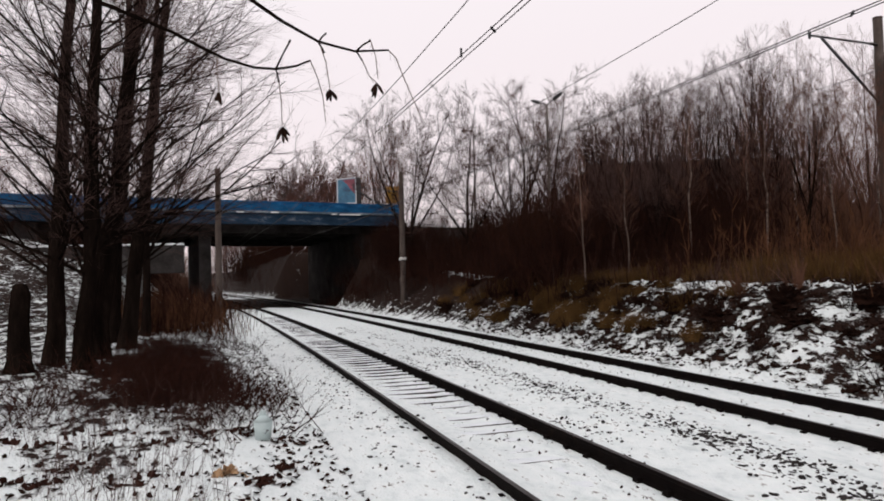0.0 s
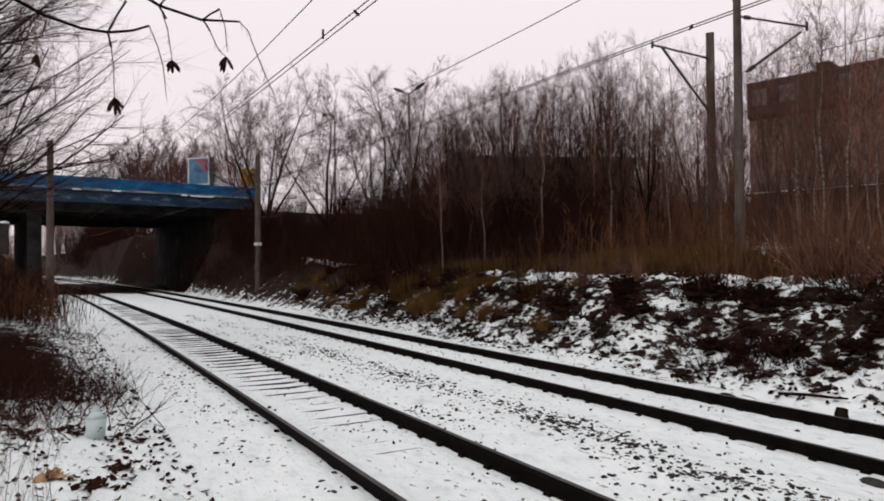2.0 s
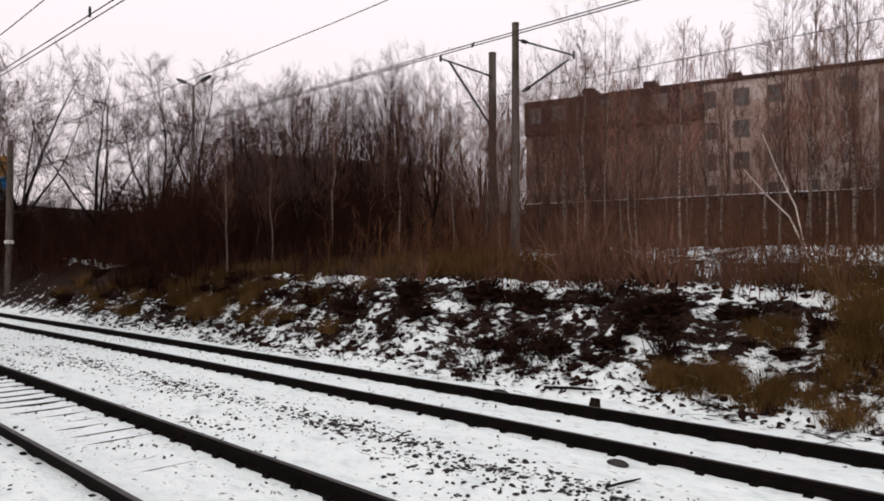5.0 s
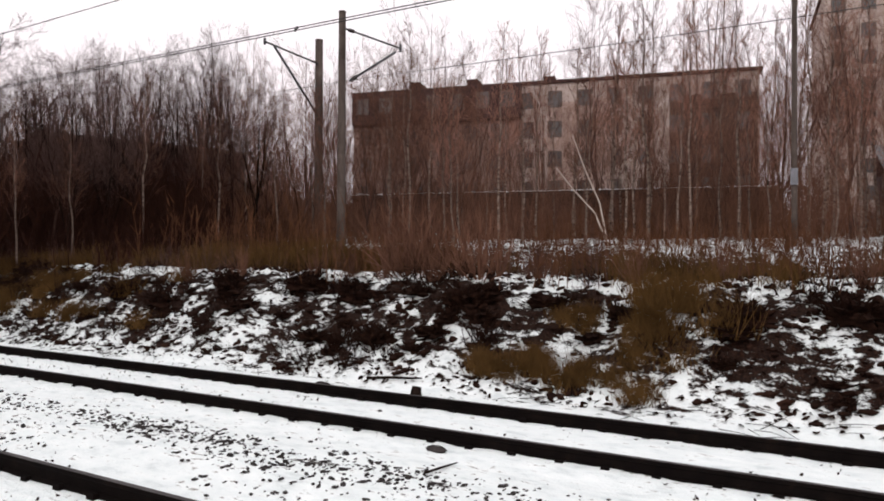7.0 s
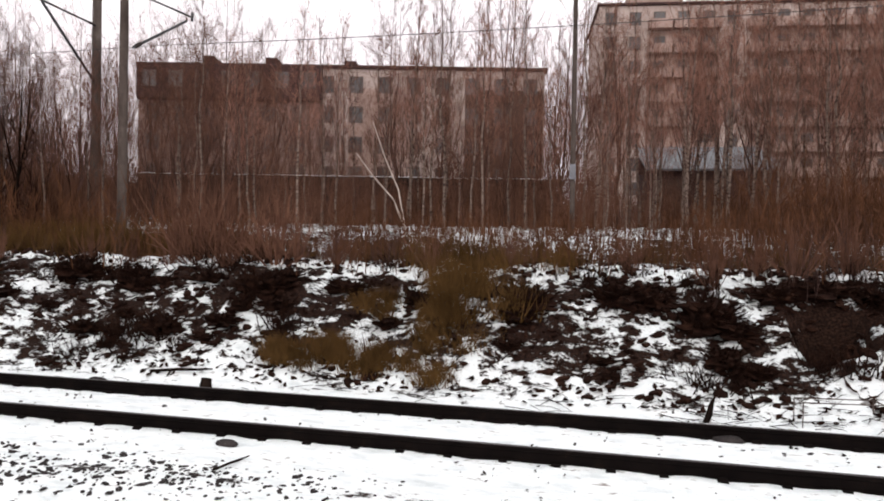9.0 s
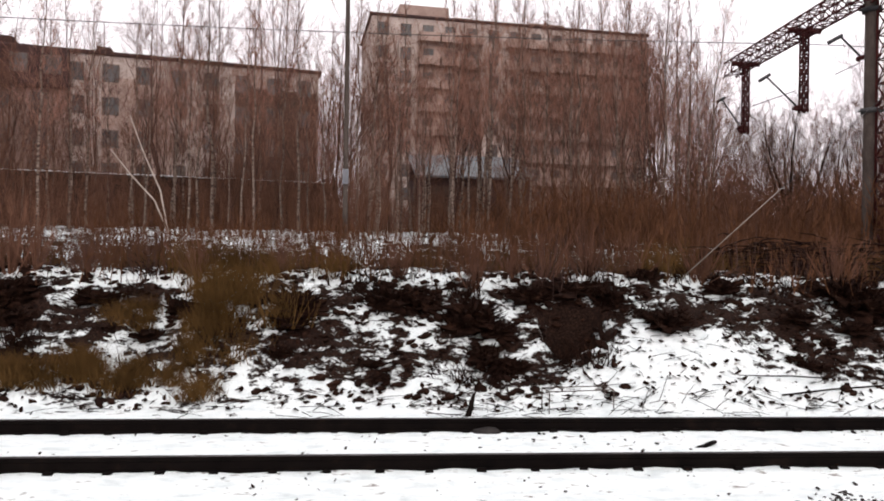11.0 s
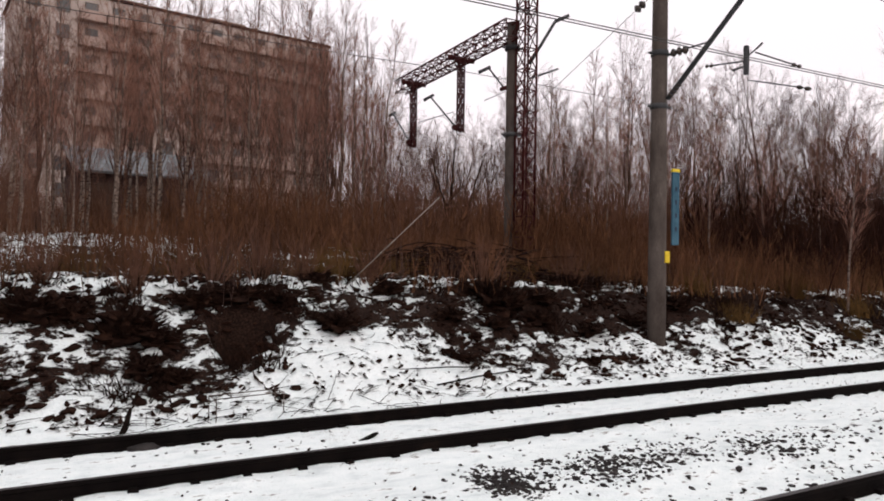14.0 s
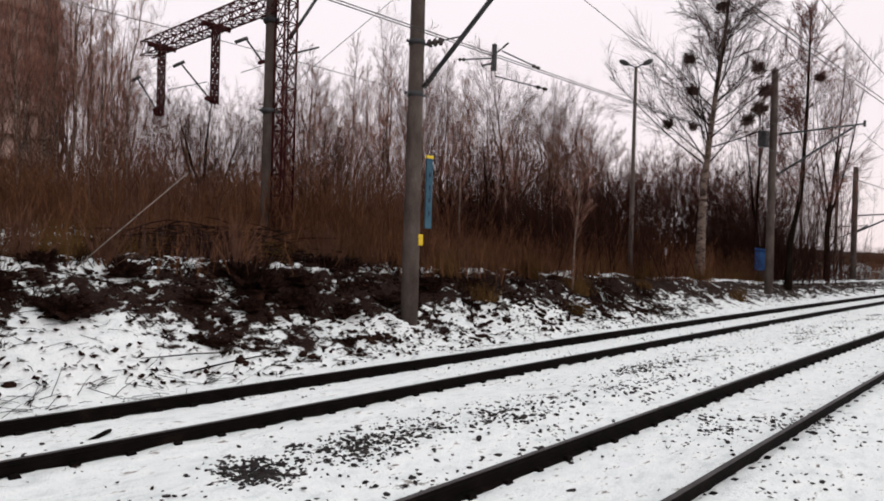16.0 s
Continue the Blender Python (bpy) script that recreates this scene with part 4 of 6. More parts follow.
def grow_broad(seed, h, r0, leaders=4, limbs=9, subs=5, twigs=9, fork=0.3, spread=0.42, reach=0.3, thick=1.0, lift=0.09, wob=0.05, fan=(0.4, 0.85)):
    """A crown of several rising leaders that fork from a short trunk, ever finer outwards."""
    rng = random.Random(seed)
    tr, cr = Tubes(), Tubes()
    base = [Vector((0, 0, -0.3))]
    for i in range(1, 4):
        base.append(Vector((rng.uniform(-1, 1) * 0.02 * h, rng.uniform(-1, 1) * 0.02 * h, fork * h * i / 3)))
    tr.add(base, [r0 * 1.35, r0, r0 * 0.93, r0 * 0.85], 9)
    turn = rng.uniform(0, 6.28)
    for a in range(leaders):
        ang = spread * (0.35 if a == 0 else rng.uniform(0.75, 1.3))
        az = turn + 6.28 * a / max(1, leaders - 1) + rng.uniform(-0.4, 0.4)
        d = Vector((math.cos(az) * math.sin(ang), math.sin(az) * math.sin(ang), math.cos(ang)))
        st, _ = at_path(base, 1.0 if a < 2 else rng.uniform(0.7, 1.0))
        ll = (h - st.z) * (1.0 if a == 0 else rng.uniform(0.75, 0.98))
        lp = branch_path(st - d * 0.05, d, ll, 7, rng, wob, lift)
        lr = r0 * (0.55 if a == 0 else rng.uniform(0.34, 0.5))
        tr.add(lp, [lr * (1 - 0.94 * (j / 7) ** 0.75) + 0.003 for j in range(8)], 6)
        for i in range(limbs):
            f = 0.12 + 0.86 * (i + rng.random()) / limbs
            p, e = at_path(lp, f)
            ln = h * reach * (1.1 - 0.62 * f) * rng.uniform(0.5, 1.2)
            mr = max(lr * (1 - 0.85 * f) * 0.33, 0.006 * thick)
            mp = branch_path(p, side_dir(e, rng.uniform(*fan), rng), ln, 3, rng, wob * 1.6, lift)
            cr.add(mp, [mr * (1 - 0.85 * j / 3) + 0.002 for j in range(4)], 3, 0)
            for k in range(subs):
                g = 0.18 + 0.8 * (k + rng.random()) / subs
                q, e = at_path(mp, g)
                sl = ln * rng.uniform(0.3, 0.6) * (1.2 - g * 0.55)
                sp = branch_path(q, side_dir(e, rng.uniform(*fan), rng), sl, 2, rng, wob * 2.5, lift)
                sr = max(mr * 0.32, 0.0036 * thick)
                cr.spike(sp[0], sp[2], sr, 0)
                for m in range(twigs):
                    q2, e2 = at_path(sp, 0.1 + 0.88 * (m + rng.random()) / twigs)
                    tl = sl * rng.uniform(0.4, 0.9)
                    cr.spike(q2, q2 + (side_dir(e2, rng.uniform(0.3, 0.75), rng) + Vector((0, 0, lift))) * tl, 0.0038 * thick * rng.uniform(0.7, 1.3), 1)
    return tr, cr


def tree(name, loc, label, category, group, seed, h, r0, bark, twig, grow=grow_tree, limb=None, **kw):
    ob = thing(name, loc, label, category, group)
    tr, cr = grow(seed, h, r0, **kw)
    tr.part("trunk", bark, ob)
    cr.part("crown", [limb or bark, twig], ob, smooth=False)
    return ob


SKY_AZ = [-90, -84, -80, -77, -72, -68, -62, -57, -53, -48, -44, -40, -36, -32, -28, -24, -20, -10, 0, 10, 18, 21, 24, 27, 33, 38, 44, 50, 55, 58, 61, 66, 74, 84]
SKY_EL = [6.5, 8.5, 10, 12.5, 13, 12.5, 12.5, 14, 15.6, 16.2, 15.2, 14.8, 15.2, 17.5, 17, 18, 20, 21, 20.5, 21.5, 20, 18, 15, 11, 12, 14.5, 15.8, 15.3, 14.6, 13.6, 11.0, 9.0, 8.0, 6.0]


def skyline(az):
    return lerp(az, SKY_AZ, SKY_EL)


def plant(proto, height, az, r, el, rng, sink=0.1):
    """A copy of a tree whose top reaches the elevation el at that bearing."""
    p = bear(az, r)
    z = ground_z(p.x, p.y, False) - sink
    s = max(0.35, (EYE + r * math.tan(radians(el)) - z) / height)
    w = s ** 0.7 if s > 1 else s
    m = pose(p.x, p.y, z, rng.uniform(-2, 2), rng.uniform(-2, 2), rng.uniform(0, 360)) @ Matrix.Diagonal((w, w, s, 1))
    return copy_thing(proto, m)


rng = random.Random(11)
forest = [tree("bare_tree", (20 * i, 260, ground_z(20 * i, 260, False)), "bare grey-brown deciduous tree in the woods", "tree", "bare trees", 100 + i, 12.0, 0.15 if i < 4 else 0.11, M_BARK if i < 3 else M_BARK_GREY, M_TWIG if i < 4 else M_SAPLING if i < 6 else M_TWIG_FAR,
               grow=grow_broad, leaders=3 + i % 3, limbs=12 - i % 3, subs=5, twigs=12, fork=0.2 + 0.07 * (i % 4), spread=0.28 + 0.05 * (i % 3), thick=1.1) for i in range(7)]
# far trees: haze along the line comes from the paler twig colour
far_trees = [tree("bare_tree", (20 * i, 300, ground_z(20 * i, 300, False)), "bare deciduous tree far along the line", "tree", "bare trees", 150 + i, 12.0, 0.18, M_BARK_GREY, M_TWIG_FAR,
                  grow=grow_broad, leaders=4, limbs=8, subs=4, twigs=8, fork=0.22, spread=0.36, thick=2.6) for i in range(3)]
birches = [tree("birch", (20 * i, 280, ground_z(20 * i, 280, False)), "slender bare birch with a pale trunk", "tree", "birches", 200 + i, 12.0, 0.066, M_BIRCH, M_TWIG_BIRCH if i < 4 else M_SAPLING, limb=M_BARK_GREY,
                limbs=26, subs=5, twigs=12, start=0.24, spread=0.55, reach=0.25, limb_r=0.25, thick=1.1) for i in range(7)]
for i in range(98):
    az = -74 + 150 * (i + rng.random()) / 98
    if 60.5 < az < 67:
        continue
    if 25.0 < az < 34:
        r = rng.uniform(52, 80)
    else:
        r = rng.uniform(32, 58)
    if az < -62:
        continue
    if -28 < az < 20 and i % 3:
        continue
    if az > 66:
        continue
    plant(rng.choice(forest[:4] if az < -47 else forest[2:6] if az > 46 else forest[4:]), 12.0, az, r, skyline(az) * rng.uniform(0.9 if az < -34 else 0.78, 1.07), rng)
for i in range(84):
    az = -36 + 96 * (i + rng.random()) / 84
    if 24 < az < 34:
        continue
    r = rng.uniform(23, 42)
    plant(rng.choice(birches[3:] if az < -32 else birches[2:] if az > 35 else birches[:6]), 12.0, az, r, skyline(az) * rng.uniform(0.6, 1.05), rng)
for i in range(36):
    az = -30 + 53 * (i + rng.random()) / 36
    plant(rng.choice(birches), 12.0, az, rng.uniform(30, 50), skyline(az) * rng.uniform(0.7, 1.0), rng)
for i in range(8):
    az = -54 + 20 * (i + rng.random()) / 8
    plant(rng.choice(birches[4:]), 12.0, az, rng.uniform(24, 36), skyline(az) * rng.uniform(0.7, 0.98), rng)
for az, el in ((-61.5, 10.4), (-58.1, 10.0), (-39.9, 13.5), (-38.7, 14.0), (-34.6, 15.0), (-33.5, 13.5), (-29.5, 14), (-12.0, 16), (38.5, 14), (43.0, 14.5), (47.0, 15), (50.5, 13.5), (22.5, 15), (25.0, 13)):
    plant(birches[int(el) % 4 if az > -30 else 4 + int(el) % 3], 12.0, az, 27, el, rng)
# far trees behind the bridge and along the line
for i in range(16):
    az = -85.5 + 9.5 * (i + rng.random()) / 16
    plant(rng.choice(far_trees), 12.0, az, rng.uniform(105, 135), skyline(az) * rng.uniform(0.85, 1.05), rng)
for i in range(22):
    az = 60 + 19 * (i + rng.random()) / 22
    plant(rng.choice(far_trees), 12.0, az, rng.uniform(60, 75), skyline(az) * rng.uniform(0.75, 1.0), rng)

clump = [tree("bare_tree", (20 * i, 320, ground_z(20 * i, 320, False)), "dense round bare tree behind the bridge", "tree", "bare trees", 170 + i, 12.0, 0.2, M_BARK, M_TWIG,
              grow=grow_broad, leaders=5, limbs=10, subs=6, twigs=11, fork=0.14, spread=0.5, reach=0.36, thick=3.2) for i in range(2)]
for i, (az, el) in enumerate(((-88.0, 6.8), (-87.1, 7.8), (-86.2, 8.5), (-85.2, 8.3), (-84.2, 8.9), (-83.1, 9.8), (-82.2, 10.0), (-81.2, 8.9), (-80.2, 8.4), (-85.6, 7.8), (-83.6, 8.6), (-86.6, 7.2))):
    plant(clump[i % 2], 12.0, az, 148 + 5 * (i % 3), el, rng)
for i in range(12):
    az = 60.5 + 13 * (i + rng.random()) / 12
    plant(clump[i % 2], 12.0, az, rng.uniform(66, 84), rng.uniform(5.2, 7.4), rng)
for i in range(9):
    plant(clump[i % 2], 12.0, -101 + 6.5 * (i + rng.random()) / 9, rng.uniform(105, 135), rng.uniform(4.5, 6.0), rng)
for i in range(9):
    plant(far_trees[i % 3], 12.0, -92.3 + 5.2 * (i + rng.random()) / 9, rng.uniform(190, 250), rng.uniform(2.4, 3.6), rng)

thick_trees = [tree("bare_tree", (20 * i, 340, ground_z(20 * i, 340, False)), "dense bare tree with many fine brown branches", "tree", "bare trees", 180 + i, 12.0, 0.13, M_BARK_GREY if i < 2 else M_BARK, M_SAPLING if i < 2 else M_TWIG,
                    grow=grow_broad, leaders=5, limbs=10, subs=6, twigs=10, fork=0.1, spread=0.42, reach=0.32, thick=1.8) for i in range(4)]
for i in range(24):
    az = 35.5 + 25.5 * (i + rng.random()) / 24
    plant(thick_trees[i % 2], 12.0, az, rng.uniform(46, 62), rng.uniform(8.0, 11.0), rng)
for i in range(20):
    az = -64 + 18 * (i + rng.random()) / 20
    plant(thick_trees[2 + i % 2], 12.0, az, rng.uniform(46, 60), rng.uniform(8.5, 12.0), rng)
for i in range(10):
    az = -5 + 30 * (i + rng.random()) / 10
    plant(thick_trees[i % 2], 12.0, az, rng.uniform(44, 56), rng.uniform(5, 9), rng)

# trees that close the cutting behind the bridge
for i in range(24):
    x = rng.uniform(-215, -135)
    v = rng.uniform(12, 24)
    y = v - drop(x)
    s = rng.uniform(0.8, 1.1)
    copy_thing(rng.choice(far_trees), pose(x, y, ground_z(x, y, False) - 0.1, 0, 0, rng.uniform(0, 360)) @ Matrix.Diagonal((s, s, s * 0.9, 1)))

# woods beyond the road on the near side
for i in range(16):
    az = -109 + 16 * (i + rng.random()) / 16
    plant(rng.choice(far_trees), 12.0, az, rng.uniform(92, 125), rng.uniform(6, 10), rng)

# single trees that stand out
for az, r, h, seed, n, sp in ((-75.4, 50, 12.0, 411, 5, 0.5), (-70.6, 46, 11.0, 402, 4, 0.62), (-66.4, 46, 10.8, 404, 4, 0.55), (-63.4, 50, 11.6, 406, 4, 0.5)):
    p = bear(az, r)
    tree("willow_tree", (p.x, p.y, ground_z(p.x, p.y, False) - 0.1), "broad bare willow with spreading curved limbs", "tree", "willows", seed, h, 0.24, M_BARK, M_TWIG,
         grow=grow_broad, leaders=n, limbs=13, subs=8, twigs=14, fork=0.16, spread=sp, reach=0.4, thick=1.5, lift=0.06, wob=0.13, fan=(0.55, 1.1))
plant(forest[4], 12.0, -31.5, 42, 19.8, rng)
for i in range(18):
    az = -37 + 32 * (i + rng.random()) / 18
    plant(forest[4 + i % 2], 12.0, az, rng.uniform(34, 48), rng.uniform(8, 13), rng)
for i in range(22):
    az = -2 + 25 * (i + rng.random()) / 22
    plant(birches[i % 4], 12.0, az, rng.uniform(27, 46), rng.uniform(12, 20), rng)
for i in range(8):
    az = 16.5 + 9 * (i + rng.random()) / 8
    plant(birches[i % 4], 12.0, az, rng.uniform(28, 38), rng.uniform(16, 21.5), rng)
for i in range(16):
    az = -63 + 20 * (i + rng.random()) / 16
    plant(forest[i % 4], 12.0, az, rng.uniform(28, 44), rng.uniform(7.5, 12.5), rng)
for az, r, el in ((-5.6, 62, 12.5), (-4.6, 66, 14.5), (-3.6, 60, 13.0), (-2.9, 68, 15.0)):
    plant(forest[4], 12.0, az, r, el, rng)
p = bear(30.6, 36)
tree("bare_tree", (p.x, p.y, ground_z(p.x, p.y, False) - 0.1), "dark forked tree with several stems behind the gantry", "tree", "bare trees", 431, 7.2, 0.2, M_BARK, M_TWIG,
     grow=grow_broad, leaders=5, limbs=11, subs=6, twigs=12, fork=0.1, spread=0.36, reach=0.34, thick=1.3, lift=0.05, wob=0.12)
for i in range(10):
    az = -3 + 26 * (i + rng.random()) / 10
    plant(birches[i % 4], 12.0, az, rng.uniform(32, 52), rng.uniform(13.5, 20), rng)
for i in range(14):
    az = -61 + 17 * (i + rng.random()) / 14
    plant(forest[i % 4], 12.0, az, rng.uniform(40, 56), skyline(az) * rng.uniform(0.8, 1.05), rng)
for i in range(14):
    az = 35 + 26 * (i + rng.random()) / 14
    plant(forest[i % 7], 12.0, az, rng.uniform(30, 46), rng.uniform(7, 13), rng)
for i in range(11):
    az = 22.5 + 13 * (i + rng.random()) / 11
    plant(forest[i % 7], 12.0, az, rng.uniform(44, 66), rng.uniform(7.5, 12.5), rng)
for i in range(12):
    az = -59 + 26 * (i + rng.random()) / 12
    plant(forest[i % 4 if az < -47 else 4 + i % 3], 12.0, az, rng.uniform(28, 40), rng.uniform(8, 13), rng)
for i in range(12):
    az = -68 + 30 * (i + rng.random()) / 12
    plant(forest[i % 4 if az < -47 else 4 + i % 3], 12.0, az, rng.uniform(36, 54), rng.uniform(8.5, 12.5), rng)
plant(forest[0], 12.0, 72.8, 50, 15.5, rng)
plant(forest[2], 12.0, 77.6, 56, 14.5, rng)
mb = bear(69.05, 36, z=0.6)
mist = tree("birch", tuple(mb), "tall bare birch full of dark mistletoe balls", "tree", "birches", 77, 15.0, 0.2, M_BIRCH, M_TWIG, limb=M_BARK,
            limbs=60, subs=11, twigs=14, start=0.34, spread=1.15, reach=0.3, droop=-0.02, limb_r=0.34, thick=2.3, wob=0.13,
            trunk_pts=[Vector((0, 0, -0.3))] + [bear(a, 36, e) - mb for a, e in ((69.1, 2.6), (69.16, 5.2), (69.47, 8.6), (69.9, 12.7), (70.4, 16.6), (70.7, 20.7), (70.8, 23.0))])
nb = bear(75.1, 44, z=0.4)
# its pale twigs carry the haze beside the far mast
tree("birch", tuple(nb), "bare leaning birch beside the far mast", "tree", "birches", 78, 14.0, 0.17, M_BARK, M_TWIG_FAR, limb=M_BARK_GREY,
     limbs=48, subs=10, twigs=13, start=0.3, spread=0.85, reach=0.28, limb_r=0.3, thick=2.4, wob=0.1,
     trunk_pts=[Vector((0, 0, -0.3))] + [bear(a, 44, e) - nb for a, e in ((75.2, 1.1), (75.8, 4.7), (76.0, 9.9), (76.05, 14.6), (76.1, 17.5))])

# the alders beside the near track, and the overhanging branch
ALD = [(-101.75, 18.5, -100.45, 0.25), (-99.7, 17.2, -98.7, 0.24), (-98.9, 19.5, -95.6, 0.34), (-97.0, 22.0, -94.0, 0.27), (-95.6, 27, -94.6, 0.17), (-97.7, 24.5, -96.6, 0.2)]
for i, (a0, r, a1, r0) in enumerate(ALD):
    b = bear(a0, r) + Vector((-0.01, -0.19, 0))
    b.z = ground_z(b.x, b.y, False) - 0.1
    tp = bear(a1, r * 1.0, 20.6) + Vector((-0.01, -0.19, 0))
    v = (tp - b) * 1.75
    rg = random.Random(40 + i)
    pts = [Vector((0, 0, -0.2))] + [v * f + Vector((rg.uniform(-1, 1), rg.uniform(-1, 1), 0)) * 0.09 for f in (0.06, 0.15, 0.26, 0.38, 0.5, 0.62, 0.75, 0.88, 1.0)]
    tree("alder_tree", tuple(b), "dark-barked bare alder beside the track", "tree", "alders by the track", 300 + i, v.length, 0.84 * r0, M_BARK, M_TWIG,
         limbs=68, subs=8, twigs=11, start=0.18, spread=1.05, reach=0.25, droop=-0.05, trunk_pts=pts, limb_r=0.24, thick=1.12, wob=0.15)


# ---- undergrowth ----
def thicket(seed, w, d, n, h0, h1, r, twig_n, lean=0.25, twig_r=0.6):
    rg = random.Random(seed)
    t = Tubes()
    for _ in range(n):
        p = Vector((rg.gauss(0, w / 2.6), rg.gauss(0, d / 2.6), -0.25))
        h = rg.uniform(h0, h1)
        pts = branch_path(p, Vector((rg.uniform(-lean, lean), rg.uniform(-lean, lean), 1)), h + 0.25, 2, rg, 0.16, 0.03)
        rr = r * rg.uniform(0.6, 1.3)
        t.add(pts[:2], [rr, rr * 0.7], 3)
        t.spike(pts[1], pts[2], rr * 0.7)
        for _ in range(twig_n):
            q, e = at_path(pts, rg.uniform(0.2, 0.95))
            t.spike(q, q + side_dir(e, rg.uniform(0.3, 0.8), rg) * h * rg.uniform(0.15, 0.4), rr * twig_r)
    return t


def scatter(meshes, name, label, category, spots, seed, squash=(0.8, 1.25)):
    rg = random.Random(seed)
    for x, y, s in spots:
        o = new(name, rg.choice(meshes))
        z = ground_z(x, y, False)
        o.matrix_world = pose(x, y, z, 0, 0, rg.uniform(0, 360)) @ Matrix.Diagonal((s, s, s * rg.uniform(*squash), 1))
        tagged(o, label, category, kind="stuff")


# last three meshes take the shade-dark colour, planted on the outer bearings
brush = [thicket(500 + i, 3.4, 2.4, 86, 0.5, 1.7, 0.0125, 5, 0.3, 0.8).mesh("undergrowth", M_BRUSH if i < 4 else M_BRUSH_DARK, False) for i in range(7)]
sapl = [thicket(520 + i, 3.6, 3.0, 52, 1.6, 5.8, 0.0085, 11, 0.2, 0.75).mesh("saplings", M_SAPLING if i < 4 else M_BRUSH_DARK, False) for i in range(7)]
rg = random.Random(21)
spots = []
for i in range(90):
    x = rg.uniform(-36, 44)
    v = rg.choice((rg.uniform(14.4, 17), rg.uniform(15, 24)))
    k = 0.6 if -12 < x < 6 else 1.0
    spots.append((x, v - drop(x), k * rg.uniform(0.75, 1.2)))
for i in range(56):
    x = -32 + 76 * (i + rg.random()) / 56
    spots.append((x, rg.uniform(14.6, 16.0) - drop(x), rg.uniform(0.55, 0.85)))
for i in range(48):
    x = rg.uniform(-62, -33)
    v = rg.uniform(12.8, 20)
    spots.append((x, v - drop(x), rg.uniform(0.8, 1.25)))
for i in range(36):
    x = rg.uniform(40, 120)
    v = rg.uniform(13.5, 30)
    spots.append((x, v - drop(x), rg.uniform(0.9, 1.6)))
for i in range(26):
    x = rg.uniform(-58, -27)
    v = rg.uniform(-3.6, -1.0)
    spots.append((x, v - drop(x), rg.uniform(0.7, 1.1)))
for i in range(34):
    x = rg.uniform(3.5, 32)
    spots.append((x, rg.uniform(13.2, 14.8) - drop(x), rg.uniform(0.45, 0.75)))
for i in range(40):
    x = rg.uniform(-64, -42)
    spots.append((x, rg.uniform(11.0, 16) - drop(x), rg.uniform(0.45, 0.8)))
for i in range(46):
    p = bear(rg.choice((rg.uniform(34, 60), rg.uniform(-56, -46))), rg.uniform(20, 34))
    if p.y + drop(p.x) > 15.2:
        spots.append((p.x, p.y, rg.uniform(1.0, 1.5)))
for i in range(24):
    x = rg.uniform(1, 18)
    spots.append((x, rg.uniform(18, 27) - drop(x), rg.uniform(0.9, 1.4)))
reeds = []
for i in range(16):
    p = bear(rg.uniform(-96.5, -92.8), rg.uniform(29, 40))
    reeds.append((p.x, p.y, rg.uniform(0.7, 1.05)))
scatter(brush[:4], "undergrowth", "orange-brown dry undergrowth beside the track", "undergrowth", reeds, 42)
for i in range(24):
    x = rg.uniform(-46, -26)
    spots.append((x, rg.uniform(12.2, 14.6) - drop(x), rg.uniform(0.35, 0.7)))
scatter(brush[:4], "undergrowth", "dense brown leafless undergrowth", "undergrowth", [q for q in spots if q[0] > -1.11 * q[1] and not (4.0 < q[0] < 6.6 and q[1] < 15) and not (6.6 <= q[0] < 11.5 and 13.4 < q[1] < 15.6)], 31)
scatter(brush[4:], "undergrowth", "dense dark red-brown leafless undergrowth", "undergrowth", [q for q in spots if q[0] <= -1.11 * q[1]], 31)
spots = []
for i in range(60):
    x = rg.uniform(-36, 40)
    v = rg.uniform(17, 30)
    if -13 < x < 5 and v < 26:
        continue
    spots.append((x, v - drop(x), rg.uniform(0.45, 0.75)))
for i in range(84):
    az = rg.choice((rg.uniform(-63, -36), rg.uniform(20, 62)))
    r = rg.uniform(27, 46)
    p = bear(az, r)
    spots.append((p.x, p.y, rg.uniform(0.5, 0.75) * r / 36 * (0.7 if 24 < az < 34 else 1.0)))
for i in range(16):
    p = bear(rg.uniform(-108, -94), rg.uniform(88, 110))
    spots.append((p.x, p.y, rg.uniform(1.0, 1.4)))
for i in range(12):
    p = bear(rg.uniform(-107, -94.5), rg.uniform(50, 58))
    spots.append((p.x, p.y, rg.uniform(0.45, 0.7)))
for i in range(34):
    x = rg.choice((rg.uniform(-150, -97), rg.uniform(-220, -140)))
    v = rg.choice((rg.uniform(10.8, 15), rg.uniform(11.5, 17), rg.uniform(-9, -2)))
    spots.append((x, v - drop(x), rg.uniform(0.8, 1.2)))
for i in range(52):
    az = rg.choice((rg.uniform(-63, -38), rg.uniform(36, 62)))
    p = bear(az, rg.uniform(36, 56))
    spots.append((p.x, p.y, rg.uniform(0.65, 1.0)))
for i in range(26):
    p = bear(rg.uniform(58, 78), rg.uniform(45, 80))
    spots.append((p.x, p.y, rg.uniform(0.9, 1.5)))
for i in range(22):
    p = bear(rg.uniform(-47, 0), rg.uniform(29, 45))
    spots.append((p.x, p.y, rg.uniform(0.6, 0.95)))
for i in range(26):
    p = bear(rg.uniform(-36, 22), rg.uniform(36, 50))
    spots.append((p.x, p.y, rg.uniform(0.7, 1.1)))
scatter(sapl[:4], "saplings", "thicket of thin grey-brown bare saplings", "saplings", [q for q in spots if -1.11 * q[1] < q[0] < 1.15 * q[1]], 32)
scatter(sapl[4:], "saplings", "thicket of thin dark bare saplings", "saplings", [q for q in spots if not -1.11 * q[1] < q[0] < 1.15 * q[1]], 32)

